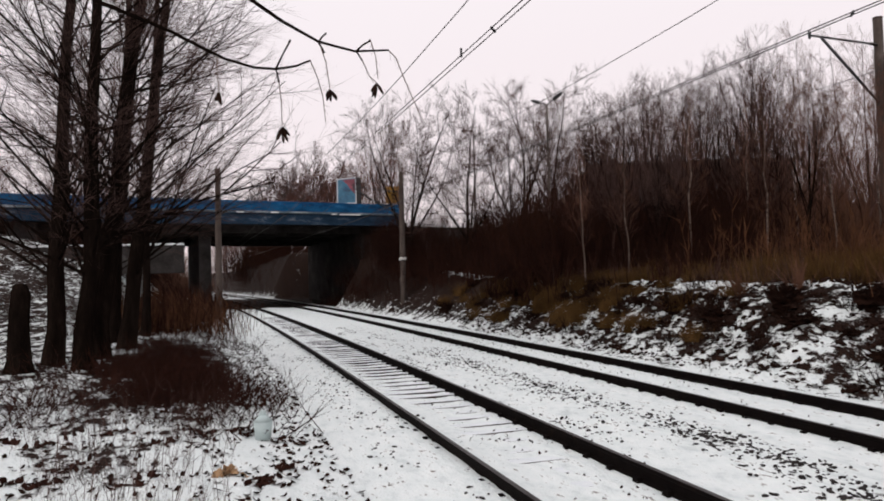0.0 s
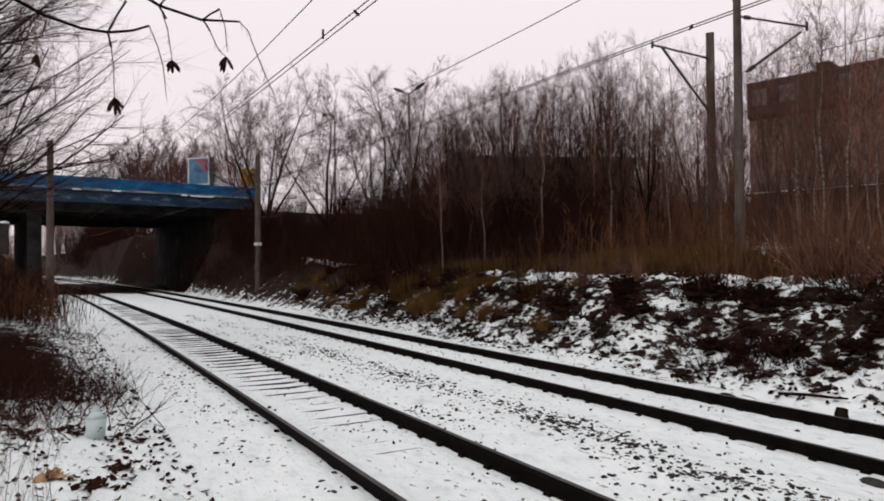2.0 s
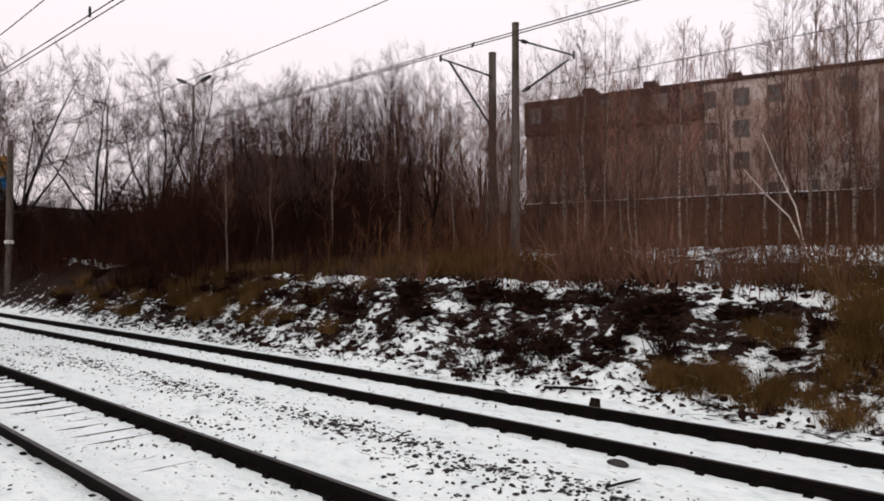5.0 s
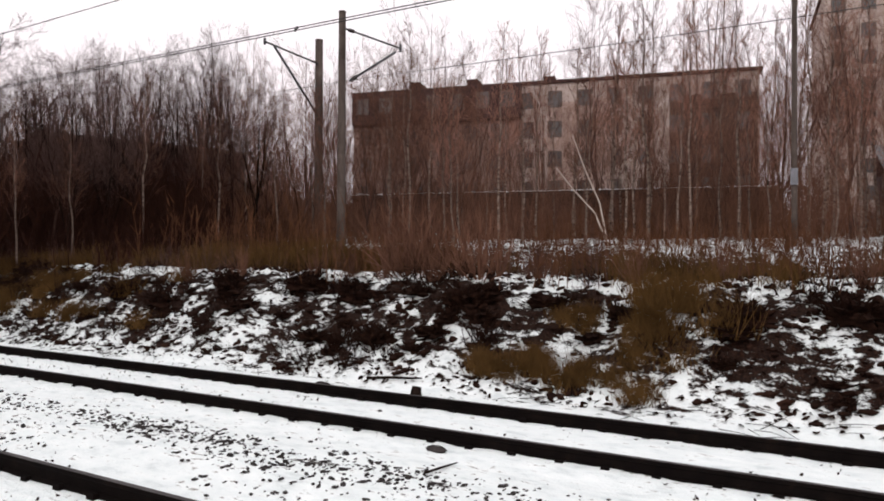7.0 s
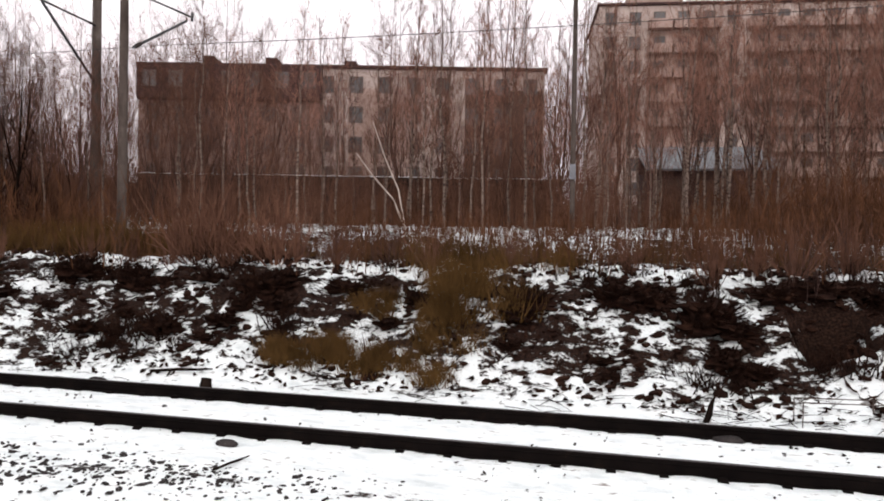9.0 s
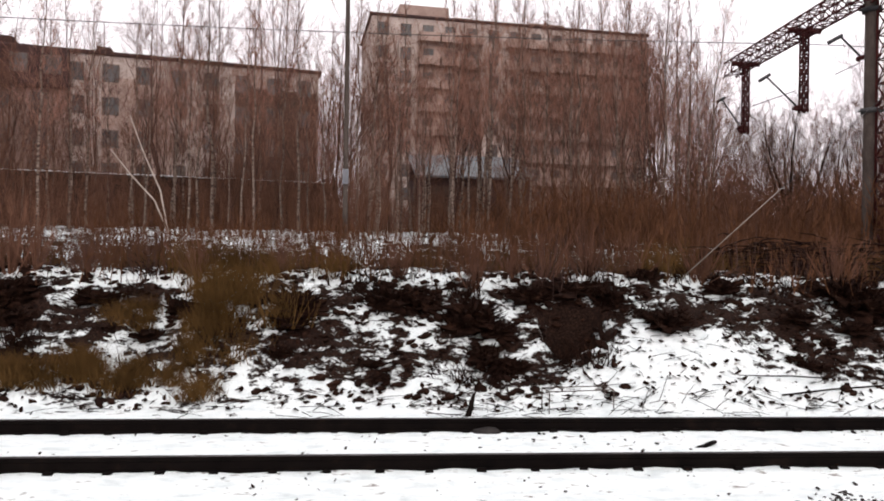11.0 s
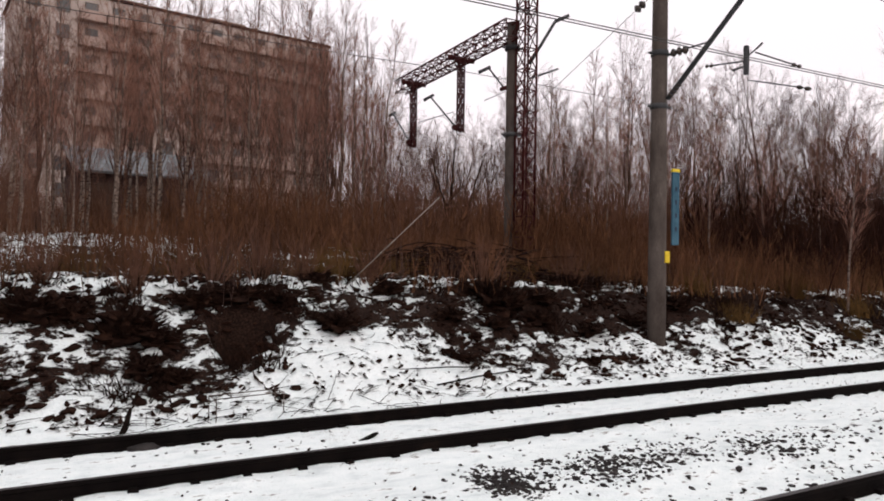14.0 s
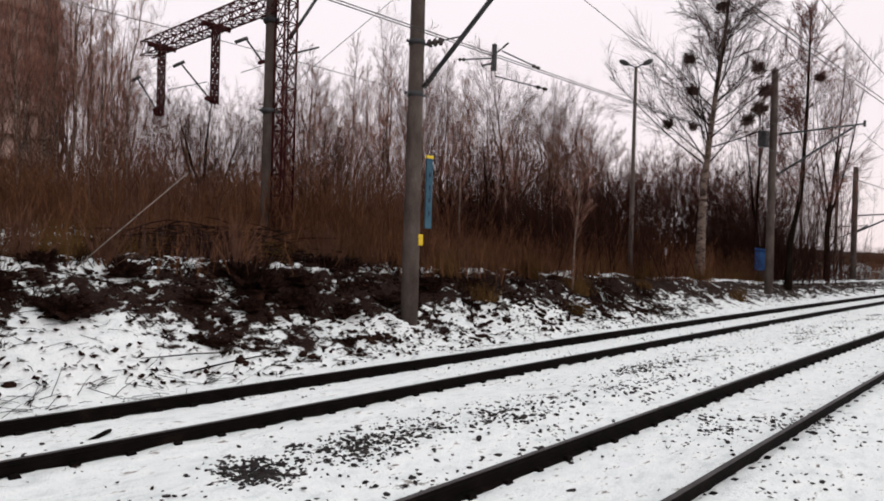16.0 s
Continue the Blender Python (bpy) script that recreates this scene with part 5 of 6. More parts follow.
# dense rounded bushes; the darker ones carry shade at the woods' foot in their colour
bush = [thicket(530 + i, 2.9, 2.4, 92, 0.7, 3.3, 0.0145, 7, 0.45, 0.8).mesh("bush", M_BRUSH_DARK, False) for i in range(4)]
pale_bush = [thicket(535 + i, 2.9, 2.4, 92, 0.7, 3.3, 0.0135, 7, 0.45, 0.8).mesh("bush", M_SAPLING, False) for i in range(3)]
spots, pale = [], []
for i in range(36):
    p = bear(rg.uniform(-69, -48), rg.uniform(28, 44))
    spots.append((p.x, p.y, rg.uniform(0.8, 1.35)))
for i in range(14):
    p = bear(rg.uniform(-69, -61), rg.uniform(44, 54))
    spots.append((p.x, p.y, rg.uniform(1.0, 1.5)))
for i in range(20):
    p = bear(rg.uniform(-77.5, -68), rg.uniform(46, 62))
    spots.append((p.x, p.y, rg.uniform(0.6, 0.9)))
for i in range(36):
    p = bear(rg.uniform(31, 66), rg.uniform(27, 44))
    pale.append((p.x, p.y, rg.uniform(0.8, 1.3)))
for i in range(16):
    p = bear(rg.uniform(61, 75), rg.uniform(46, 62))
    pale.append((p.x, p.y, rg.uniform(1.1, 1.7)))
for i in range(14):
    p = bear(rg.uniform(18, 33), rg.uniform(26, 40))
    pale.append((p.x, p.y, rg.uniform(0.7, 1.2)))
for i in range(20):
    p = bear(rg.uniform(-7, 24), rg.uniform(40, 58))
    pale.append((p.x, p.y, rg.uniform(0.8, 1.3)))
for i in range(14):
    p = bear(rg.uniform(22, 35), rg.uniform(42, 58))
    pale.append((p.x, p.y, rg.uniform(1.2, 1.8)))
for i in range(64):
    p = bear(rg.uniform(-37, -3), rg.uniform(36, 49))
    pale.append((p.x, p.y, rg.uniform(0.6, 1.05)))
for i in range(16):
    p = bear(rg.uniform(-97, -92.4), rg.uniform(98, 125))
    pale.append((p.x, p.y, rg.uniform(1.5, 2.2)))
for i in range(26):
    p = bear(rg.uniform(-108, -95.5), rg.uniform(26, 47))
    spots.append((p.x, p.y, rg.uniform(0.2, 0.42)))
for i in range(24):
    x = rg.uniform(-61, -40)
    spots.append((x, rg.uniform(11.5, 16) - drop(x), rg.uniform(0.4, 0.75)))
for i in range(30):
    x = rg.uniform(-150, -97)
    spots.append((x, rg.choice((rg.uniform(-13, -2.5), rg.uniform(11.5, 16))) - drop(x), rg.uniform(1.0, 1.7)))
spots += [q for q in pale if q[0] > 1.2 * q[1] > 0]
scatter(pale_bush, "bush", "dense grey-brown bare bush in the woods", "bush", [q for q in pale if not q[0] > 1.2 * q[1] > 0], 41)
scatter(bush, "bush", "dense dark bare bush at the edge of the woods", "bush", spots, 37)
# bushes with stiff upright stems on the crest
vase = []
for i in range(3):
    g = random.Random(545 + i)
    t = Tubes()
    for _ in range(46):
        a, ang = g.uniform(0, 6.28), abs(g.gauss(0, 0.42))
        d = Vector((math.cos(a) * math.sin(ang), math.sin(a) * math.sin(ang), math.cos(ang)))
        hh = g.uniform(0.5, 1.5)
        pts = branch_path(Vector((d.x * 0.2, d.y * 0.2, -0.1)), d, hh, 3, g, 0.1, 0.04)
        t.add(pts[:3], [0.011, 0.009, 0.006], 3)
        t.spike(pts[2], pts[3], 0.006)
        for _ in range(5):
            q, e = at_path(pts, g.uniform(0.2, 0.9))
            t.spike(q, q + side_dir(e, g.uniform(0.3, 0.6), g) * hh * g.uniform(0.15, 0.35), 0.006)
    vase.append(t.mesh("upright_bush", M_SAPLING, False))
spots = []
for az, v, s in ((-33.2, 13.6, 1.6), (-34.6, 13.8, 1.4), (-31.8, 13.8, 1.4), (-30.4, 14.0, 1.2), (-27.4, 13.2, 1.25), (-28.6, 13.4, 1.0), (-25.9, 13.5, 1.0), (-31.1, 13.1, 0.8), (-40.4, 13.2, 0.7), (-35.0, 13.2, 0.75), (-37.6, 13.3, 0.6), (-22.5, 13.4, 0.8), (-15.0, 13.3, 0.75), (-9.0, 13.4, 0.6), (6.5, 12.9, 0.8),
                 (12.0, 13.3, 0.9), (15.5, 13.4, 1.1), (9.5, 13.5, 0.7), (19.0, 13.3, 0.9), (-46.0, 13.0, 0.7), (-50.0, 12.9, 0.7), (0.5, 13.4, 0.8), (24.0, 13.4, 1.0), (33.0, 13.2, 0.9), (40.0, 13.3, 0.9)):
    x = v * math.tan(radians(az))
    spots.append((x, v - drop(x), s))
scatter(vase, "upright_bush", "spiky red-brown bush of stiff upright stems on the crest", "bush", spots, 38, (0.9, 1.1))
crest = [thicket(590 + i, 1.6, 0.7, 22, 0.5, 1.3, 0.005, 3, 0.2).mesh("thin_stems", M_TWIG, False) for i in range(3)]
spots = []
for i in range(60):
    x = rg.uniform(-26, 22)
    spots.append((x, rg.uniform(13.1, 14.2) - drop(x), rg.uniform(0.6, 1.1)))
scatter(crest, "thin_stems", "thin bare upright stems along the crest", "weeds", spots, 40)
# larger dark mounds of dead stems and leaves
mound = []
for i in range(4):
    g = random.Random(570 + i)
    bm = bmesh.new()
    bmesh.ops.create_icosphere(bm, subdivisions=3, radius=1.0)
    t = Tubes()
    for v in bm.verts:
        c = v.co.copy()
        k = 0.8 + 0.5 * noise.noise(c * 1.9 + Vector((i * 3.0, 0, 0))) + 0.5 * noise.noise(c * 5.5 + Vector((0, i * 3.0, 0))) + g.uniform(-0.14, 0.14)
        v.co = Vector((c.x * 0.52, c.y * 0.4, c.z * 0.3 + 0.06)) * k
    t.v = [v.co.copy() for v in bm.verts]
    t.f = [tuple(v.index for v in f.verts) for f in bm.faces]
    t.s = [0] * len(t.f)
    bm.free()
    for c in list(t.v):
        if c.z > 0.0:
            for _ in range(4):
                d = Vector((c.x + g.gauss(0, 0.3), c.y + g.gauss(0, 0.3), c.z + g.uniform(0.0, 0.5))).normalized()
                t.spike(c * 0.96, c + d * g.uniform(0.06, 0.26), g.uniform(0.006, 0.03))
    mound.append(t.mesh("dead_mound", M_LITTER, False))
spots = [(x, v - drop(x), rg.uniform(0.65, 1.05)) for x, v in (
    (-6.9, 12.4), (-0.2, 12.4), (-9.4, 12.5), (-11.3, 12.8), (-6.4, 12.7), (-1.6, 12.3), (-5.0, 12.6), (-8.0, 12.6), (1.3, 12.0), (6.2, 13.0), (8.8, 12.7), (9.3, 12.1), (4.7, 11.8), (10.5, 11.8),
    (-13.2, 12.4), (-15.4, 12.1), (-11.0, 12.8), (-9.7, 12.7), (-6.7, 12.3), (-17.2, 12.3), (-19.1, 12.4), (-21.9, 12.8))]
spots += [(x, v - drop(x), 0.74 * k) for x, v, k in ((-6.6, 12.3, 1.4), (-6.2, 12.0, 1.0), (-0.1, 12.5, 1.3), (0.5, 12.4, 1.0), (1.3, 12.2, 1.5), (1.7, 11.9, 1.1), (-9.8, 12.9, 1.3), (-9.9, 11.5, 1.2), (-9.2, 11.4, 0.9), (-8.2, 11.4, 1.1), (-7.0, 11.5, 1.1), (-4.0, 11.9, 0.8), (2.4, 12.7, 1.2), (3.2, 12.8, 1.4), (3.9, 12.6, 1.0),
                                               (1.5, 11.4, 0.9), (1.9, 11.2, 0.7), (-3.6, 12.4, 0.9), (-1.7, 12.0, 1.1), (-12.4, 11.9, 1.2), (-13.6, 12.7, 1.2), (7.2, 12.2, 1.0), (8.1, 11.9, 0.9))]
spots += [(x, rg.uniform(12.4, 13.6) - drop(x), rg.uniform(0.7, 1.2)) for x in [rg.uniform(4.5, 14) for _ in range(7)]] + [(11.8, 12.0 - drop(11.8), 0.8)]
for i in range(70):
    x = rg.uniform(-28, 22)
    if not (3.6 < x < 6.4):
        spots.append((x, rg.uniform(10.9, 13.2) - drop(x), rg.uniform(0.25, 0.5)))
spots += [(x, rg.uniform(11.2, 13.4) - drop(x), rg.uniform(0.5, 1.0)) for x in [rg.uniform(-36, -19) for _ in range(26)]]
scatter(mound, "dead_mound", "dark mound of dead stems and matted leaves", "shrub", spots, 39, (0.5, 0.85))

# low dark shrubs on the bank and beside the near track
shrub = [thicket(540 + i, 0.55, 0.42, 54, 0.10, 0.42, 0.012, 4, 0.9).mesh("low_shrub", M_LITTER, False) for i in range(4)]
spots = []
for i in range(190):
    x = rg.uniform(-34, 26)
    v = 10.9 + 3.0 * rg.random() ** 0.8
    if (abs(x - 5) < 1.6 or abs(x - 15) < 2.5) and v < 12.2:
        continue
    spots.append((x, v - drop(x), rg.uniform(0.5, 1.25)))
scatter(shrub, "low_shrub", "low dark clump of dead stems and leaves", "shrub", spots, 33)

bramble = [thicket(550 + i, 1.5, 1.2, 90, 0.15, 0.8, 0.008, 6, 1.4).mesh("brambles", M_BRAMBLE, False) for i in range(3)]
spots = []
for i in range(46):
    x = -17.5 + rg.gauss(0, 4.2)
    v = -1.2 + rg.gauss(0, 0.9)
    if v < 0.5 and x < -10.5:
        spots.append((x, v - drop(x), rg.uniform(0.45, 1.15)))
for i in range(30):
    p = bear(-93.4 + rg.gauss(0, 2.0), rg.uniform(11.5, 17))
    spots.append((p.x, p.y, rg.uniform(0.6, 1.0)))
for i in range(12):
    x = rg.uniform(-13, -7)
    spots.append((x, rg.uniform(-4.5, -0.6), rg.uniform(0.25, 0.5)))
for i in range(26):
    p = bear(rg.uniform(-99, -92.3), rg.uniform(10.5, 19))
    spots.append((p.x, p.y, rg.uniform(0.35, 0.7)))
scatter(bramble, "brambles", "tangled dark red-brown brambles beside the track", "brambles", spots, 35)

grass = []
for i in range(3):
    g = random.Random(560 + i)
    t = Tubes()
    for _ in range(230):
        p = Vector((g.gauss(0, 0.2), g.gauss(0, 0.19), -0.1))
        t.spike(p, p + Vector((g.uniform(-0.7, 0.7), g.uniform(-0.7, 0.7), 1.1)) * g.uniform(0.2, 0.62), 0.0085)
    grass.append(t.mesh("dry_grass", M_GRASS, False))
spots = []
for i in range(46):
    x = rg.choice((rg.gauss(-20, 5), rg.gauss(-2.4, 0.5), rg.gauss(-20, 6), rg.uniform(14, 34)))
    v = rg.uniform(11.2, 13.6)
    spots.append((x, v - drop(x), rg.uniform(0.7, 1.2)))
for x, v in ((-3.0, 10.9), (-3.1, 12.0), (-5.2, 10.9), (-4.8, 11.3), (-3.9, 11.0), (-5.7, 10.9), (-21.9, 11.1), (-20.6, 12.0), (-22.9, 12.5), (-19.9, 12.9)):
    spots += [(x + rg.gauss(0, 0.15), v - drop(x) + rg.gauss(0, 0.15), rg.uniform(0.5, 0.85)) for _ in range(2)]
for x0, v0, x1, v1, n, k in ((-2.95, 10.9, -3.15, 12.4, 11, 0.09), (-5.9, 11.1, -4.5, 11.3, 9, 0.15), (-3.95, 11.1, -3.95, 11.3, 3, 0.1), (-4.4, 12.0, -4.1, 12.6, 5, 0.2), (-22.4, 11.2, -21.0, 12.6, 14, 0.4)):
    for i in range(n):
        f = rg.random()
        x = x0 + (x1 - x0) * f + rg.gauss(0, k)
        spots.append((x, v0 + (v1 - v0) * f + rg.gauss(0, 0.1) - drop(x), rg.uniform(0.5, 0.8)))
for i in range(22):
    x = rg.uniform(-36, -20)
    spots.append((x, rg.uniform(11.0, 13.6) - drop(x), rg.uniform(0.8, 1.3)))
for i in range(70):
    x = rg.choice((rg.uniform(-32, -12), rg.uniform(18, 44)))
    spots.append((x, rg.uniform(13.5, 17) - drop(x), rg.uniform(0.9, 1.5)))
for i in range(50):
    x = rg.uniform(-17, -9)
    spots.append((x, rg.uniform(14.0, 17) - drop(x), rg.uniform(1.1, 1.8)))
for i in range(90):
    x = rg.uniform(-26, 36)
    spots.append((x, rg.uniform(13.7, 15.6) - drop(x), rg.uniform(0.8, 1.4)))
scatter(grass, "dry_grass", "tufts of dry ochre grass", "grass", spots, 34)


# ---- loose leaves and ballast stones ----
def leaf_mesh(seed, n, pick, s0, s1):
    rg = random.Random(seed)
    vs, fs = [], []
    while n > 0:
        x, y = pick(rg)
        z = ground_z(x, y) + 0.012
        s = rg.uniform(s0, s1)
        m = Matrix.Translation((x, y, z)) @ Euler((rg.gauss(0, 0.45), rg.gauss(0, 0.45), rg.uniform(0, 6.3))).to_matrix().to_4x4()
        k = len(vs)
        up = rg.uniform(0.1, 0.5) * s
        for a, b, c in ((-1, rg.uniform(-0.3, 0.3), up), (-0.3, -0.6, rg.uniform(0, up)), (-0.2, 0.55, 0), (0.5, -0.5, 0), (0.45, 0.6, rg.uniform(0, up)), (1, rg.uniform(-0.3, 0.3), up)):
            vs.append(m @ Vector((a * s, b * s, c)))
        fs += [(k, k + 1, k + 2), (k + 1, k + 3, k + 4, k + 2), (k + 3, k + 5, k + 4)]
        n -= 1
    return mesh_of("dead_leaves", vs, fs, M_LITTER)


def on_bank(rg):
    x = rg.uniform(-30, 26)
    v = 10.2 + 4.0 * rg.random()
    return x, v - drop(x)


def on_verge(rg):
    x = rg.uniform(-26, -4.5)
    v = 1.2 - 6.0 * rg.random() ** 1.3
    return x, v - drop(x)


tagged(new("leaf_litter", leaf_mesh(61, 9000, on_bank, 0.03, 0.08)), "dark dead leaves strewn over the snowy bank", "leaf litter", kind="stuff")
tagged(new("leaf_litter", leaf_mesh(62, 3600, on_verge, 0.018, 0.055)), "dark dead leaves strewn over the snowy verge", "leaf litter", kind="stuff")


def stone_mesh(seed, n, pick, s0, s1):
    rg = random.Random(seed)
    bm = bmesh.new()
    bmesh.ops.create_icosphere(bm, subdivisions=1, radius=1.0)
    base = [v.co.copy() for v in bm.verts]
    tri = [tuple(v.index for v in f.verts) for f in bm.faces]
    bm.free()
    vs, fs = [], []
    for _ in range(n):
        x, y, k = pick(rg)
        z = ground_z(x, y)
        s = rg.uniform(s0, s1) * k
        m = Matrix.Translation((x, y, z + s * 0.15)) @ Euler((rg.uniform(-0.4, 0.4), rg.uniform(-0.4, 0.4), rg.uniform(0, 6.3))).to_matrix().to_4x4()
        q = len(vs)
        sx, sy, sz = rg.uniform(0.8, 1.7), rg.uniform(0.6, 1.0), rg.uniform(0.35, 0.7)
        for c in base:
            w = rg.uniform(0.8, 1.15) * s
            vs.append(m @ Vector((c.x * sx * w, c.y * sy * w, c.z * sz * w)))
        fs += [(a + q, b + q, c + q) for a, b, c in tri]
    return mesh_of("ballast_stones", vs, fs, M_STONE)


def between(rg):
    while True:
        x = rg.uniform(-32, 34)
        v = rg.choice((rg.gauss(5.7, 0.45), rg.gauss(6.2, 0.3), rg.uniform(1.4, 10), rg.gauss(2.0, 0.3), rg.gauss(4.9, 0.25)))
        if abs(v - 2.59) < 0.1 or abs(v - 4.19) < 0.1 or abs(v - 7.48) < 0.1 or abs(v - 9.08) < 0.1:
            continue
        if rg.random() < 0.2:
            c = rg.choice(((7.6, 5.75, 0.6), (6.3, 5.9, 0.3), (-9.5, 5.9, 1.0), (-14.5, 6.0, 1.5), (11.5, 5.3, 0.9), (9.8, 3.4, 0.5), (-5.3, 5.7, 0.7), (-4.2, 5.9, 0.5), (4.25, 5.9, 0.16), (4.1, 5.85, 0.14), (4.35, 5.95, 0.2), (5.7, 5.94, 0.3), (5.3, 5.75, 0.25), (8.2, 5.25, 0.6), (-8.1, 6.0, 0.5), (-6.8, 6.0, 0.5),
                           (10.8, 2.75, 0.5), (-12.5, 5.9, 0.8), (13.5, 6.2, 1.0), (-18, 5.9, 1.5)))
            return c[0] + rg.gauss(0, c[2]), c[1] + rg.gauss(0, 0.27) - drop(c[0]), rg.choice((0.7, 1.0, 1.0, 1.5))
        if noise.noise(Vector((x * 0.5, v * 1.2, 4.0))) + rg.uniform(-0.25, 0.25) > 0.1:
            return x, v - drop(x), rg.choice((0.6, 0.8, 1.0, 1.3))


tagged(new("ballast_stones", stone_mesh(71, 7600, between, 0.010, 0.030)), "dark ballast stones poking through the snow", "stones", kind="stuff")

# ---- sleepers ----
M_SLEEPER_SIDE = material("tarred_sleeper_side", [(0.3, (0.02, 0.015, 0.012)), (0.6, (0.06, 0.048, 0.04)), (0.8, (0.2, 0.19, 0.19))], 5, 0.9, bump=0.4, fine=30)
bm = bx((0, 0, 0), (0.25, 2.7, 0.16), bevel=0.012)
bm.normal_update()
for f in bm.faces:
    f.material_index = 0 if f.normal.z > 0.9 else 1
sl_me = bpy.data.meshes.new("sleeper")
bm.to_mesh(sl_me)
bm.free()
sl_me.materials.append(M_SLEEPER)
sl_me.materials.append(M_SLEEPER_SIDE)
rg = random.Random(81)
for tr, y0, dz in ((track_near, TRACK_NEAR, -0.239), (track_far, TRACK_FAR, -0.3)):
    for i in range(150):
        x = -46 + i * 0.55 + rg.uniform(-0.02, 0.02)
        o = new("sleeper", sl_me)
        o.parent = tr
        low = lerp(x, [-30, -22, -13, -6], [-0.012, 0.0, -0.004, -0.045]) if dz > -0.27 else 0.0
        o.matrix_world = pose(x, y0 - drop(x), dz + low + rg.uniform(-0.012, 0.014), 0, 0, math.degrees(math.atan(-2 * BEND * x)) + rg.uniform(-0.8, 0.8))


# ---- clods and roots on the bank ----
def on_bank_clod(rg):
    while True:
        x = rg.uniform(-30, 24)
        v = 10.5 + 3.3 * rg.random()
        if noise.noise(Vector((x * 0.9, v * 1.3, 9.0))) + rg.uniform(-0.3, 0.3) > 0.08 and not (abs(x - 5) < 1.4 and v < 12.3):
            return x, v - drop(x), 1.0


clods = stone_mesh(72, 2900, on_bank_clod, 0.035, 0.105)
clods.materials.clear()
clods.materials.append(M_LITTER)
tagged(new("soil_clods", clods), "dark clods of soil and matted leaves on the bank", "soil", kind="stuff")


# ---- the branch overhead ----
OVER = Vector((-0.015, -0.187, -0.01))


def near(pairs, r=3.0):
    return [bear(a, r, e) + OVER for a, e in pairs]


stem_base = bear(-124, 3.6, z=0.1)
ash = thing("maple_tree", tuple(stem_base), "young tree whose thin branch with hanging keys reaches over the verge", "tree")
t = Tubes()
fork = stem_base + Vector((0.1, 0.05, 3.6))
t.add([stem_base - Vector((0, 0, 0.3)), stem_base + Vector((0.05, 0, 1.6)), fork, fork + Vector((0.1, 0.1, 2.2))], [0.09, 0.075, 0.06, 0.03], 9)
ob = t.part("trunk", M_BARK, ash)
ob.matrix_parent_inverse = Matrix.Translation(-stem_base)
t = Tubes()
b1 = [fork, bear(-108, 3.2, 31)] + near([(-94.5, 25.4), (-90.4, 23.0), (-87.6, 21.5), (-85.2, 20.1), (-82.3, 18.7), (-79.4, 18.05), (-76.6, 18.15)])
t.add(b1, [0.02, 0.015, 0.011, 0.0095, 0.0085, 0.0075, 0.006, 0.0052, 0.004], 7)
b2 = [fork - Vector((0, 0, 0.3)), bear(-110, 3.2, 24)] + near([(-98.5, 20.2), (-93.7, 18.8), (-91.3, 17.8), (-89.6, 17.1), (-87.4, 16.6), (-85.7, 16.55), (-84.1, 16.85), (-83.0, 17.3)])
t.add(b2, [0.018, 0.013, 0.009, 0.0075, 0.0068, 0.006, 0.0055, 0.0055, 0.005, 0.0038], 7)
for a, b in (((-82.3, 18.7), (-81.7, 19.35)), ((-79.3, 18.05), (-78.1, 18.9)), ((-79.3, 18.05), (-78.8, 17.35)), ((-85.7, 16.6), (-84.55, 18.75)), ((-82.3, 18.6), (-81.85, 17.9)), ((-85.75, 16.6), (-85.5, 15.6))):
    p, q = near([a, b])
    t.add([p, p.lerp(q, 0.5) + Vector((0, 0, 0.004)), p.lerp(q, 0.85), q], [0.0045, 0.0034, 0.0038, 0.0052], 6, 0, True)
ob = t.part("branch", M_BARK, ash)
ob.matrix_parent_inverse = Matrix.Translation(-stem_base)
M_STALK = material("dry_stalks", [(0.3, (0.09, 0.06, 0.05)), (0.7, (0.2, 0.14, 0.12))], 6, 0.9, bump=0.0)
HANG = [[(-76.6, 18.1), (-76.05, 17.6), (-75.5, 16.2), (-74.75, 14.45), (-73.95, 12.75)], [(-82.2, 18.5), (-81.75, 17.2), (-81.6, 16.2), (-81.45, 15.1)],
        [(-78.8, 17.4), (-78.25, 16.2), (-77.65, 15.65)], [(-78.1, 18.9), (-77.7, 17.7), (-77.55, 16.0)], [(-85.5, 15.6), (-85.35, 14.1), (-85.3, 12.2)],
        [(-83.0, 17.3), (-82.4, 15.9), (-82.05, 14.6), (-81.85, 12.6)], [(-90.2, 17.3), (-90.2, 16.0), (-90.1, 14.6)]]
rg = random.Random(91)
for n, h in enumerate(HANG):
    t = Tubes()
    pts = near(h)
    t.add(pts, [0.0022] * (len(pts) - 1) + [0.0015], 5)
    for p, q in zip(pts[:-1], pts[1:]):
        for _ in range(3):
            s = p.lerp(q, rg.random())
            t.spike(s, s + Vector((rg.uniform(-0.03, 0.03), rg.uniform(-0.03, 0.03), rg.uniform(-0.05, -0.01))), 0.0012)
    ob = t.part("stalk", M_STALK, ash)
    ob.matrix_parent_inverse = Matrix.Translation(-stem_base)
    if n in (1, 2, 4, 6):
        t = Tubes()
        for _ in range(5):
            d = Vector((rg.uniform(-0.035, 0.035), rg.uniform(-0.035, 0.035), -rg.uniform(0.03, 0.07)))
            e = pts[-1]
            t.add([e, e + d * 0.4, e + d * 0.8, e + d], [0.002, 0.007, 0.006, 0.001], 5)
        ob = t.part("seed_head", M_LITTER, ash, "dark withered seed head")
        ob.matrix_parent_inverse = Matrix.Translation(-stem_base)

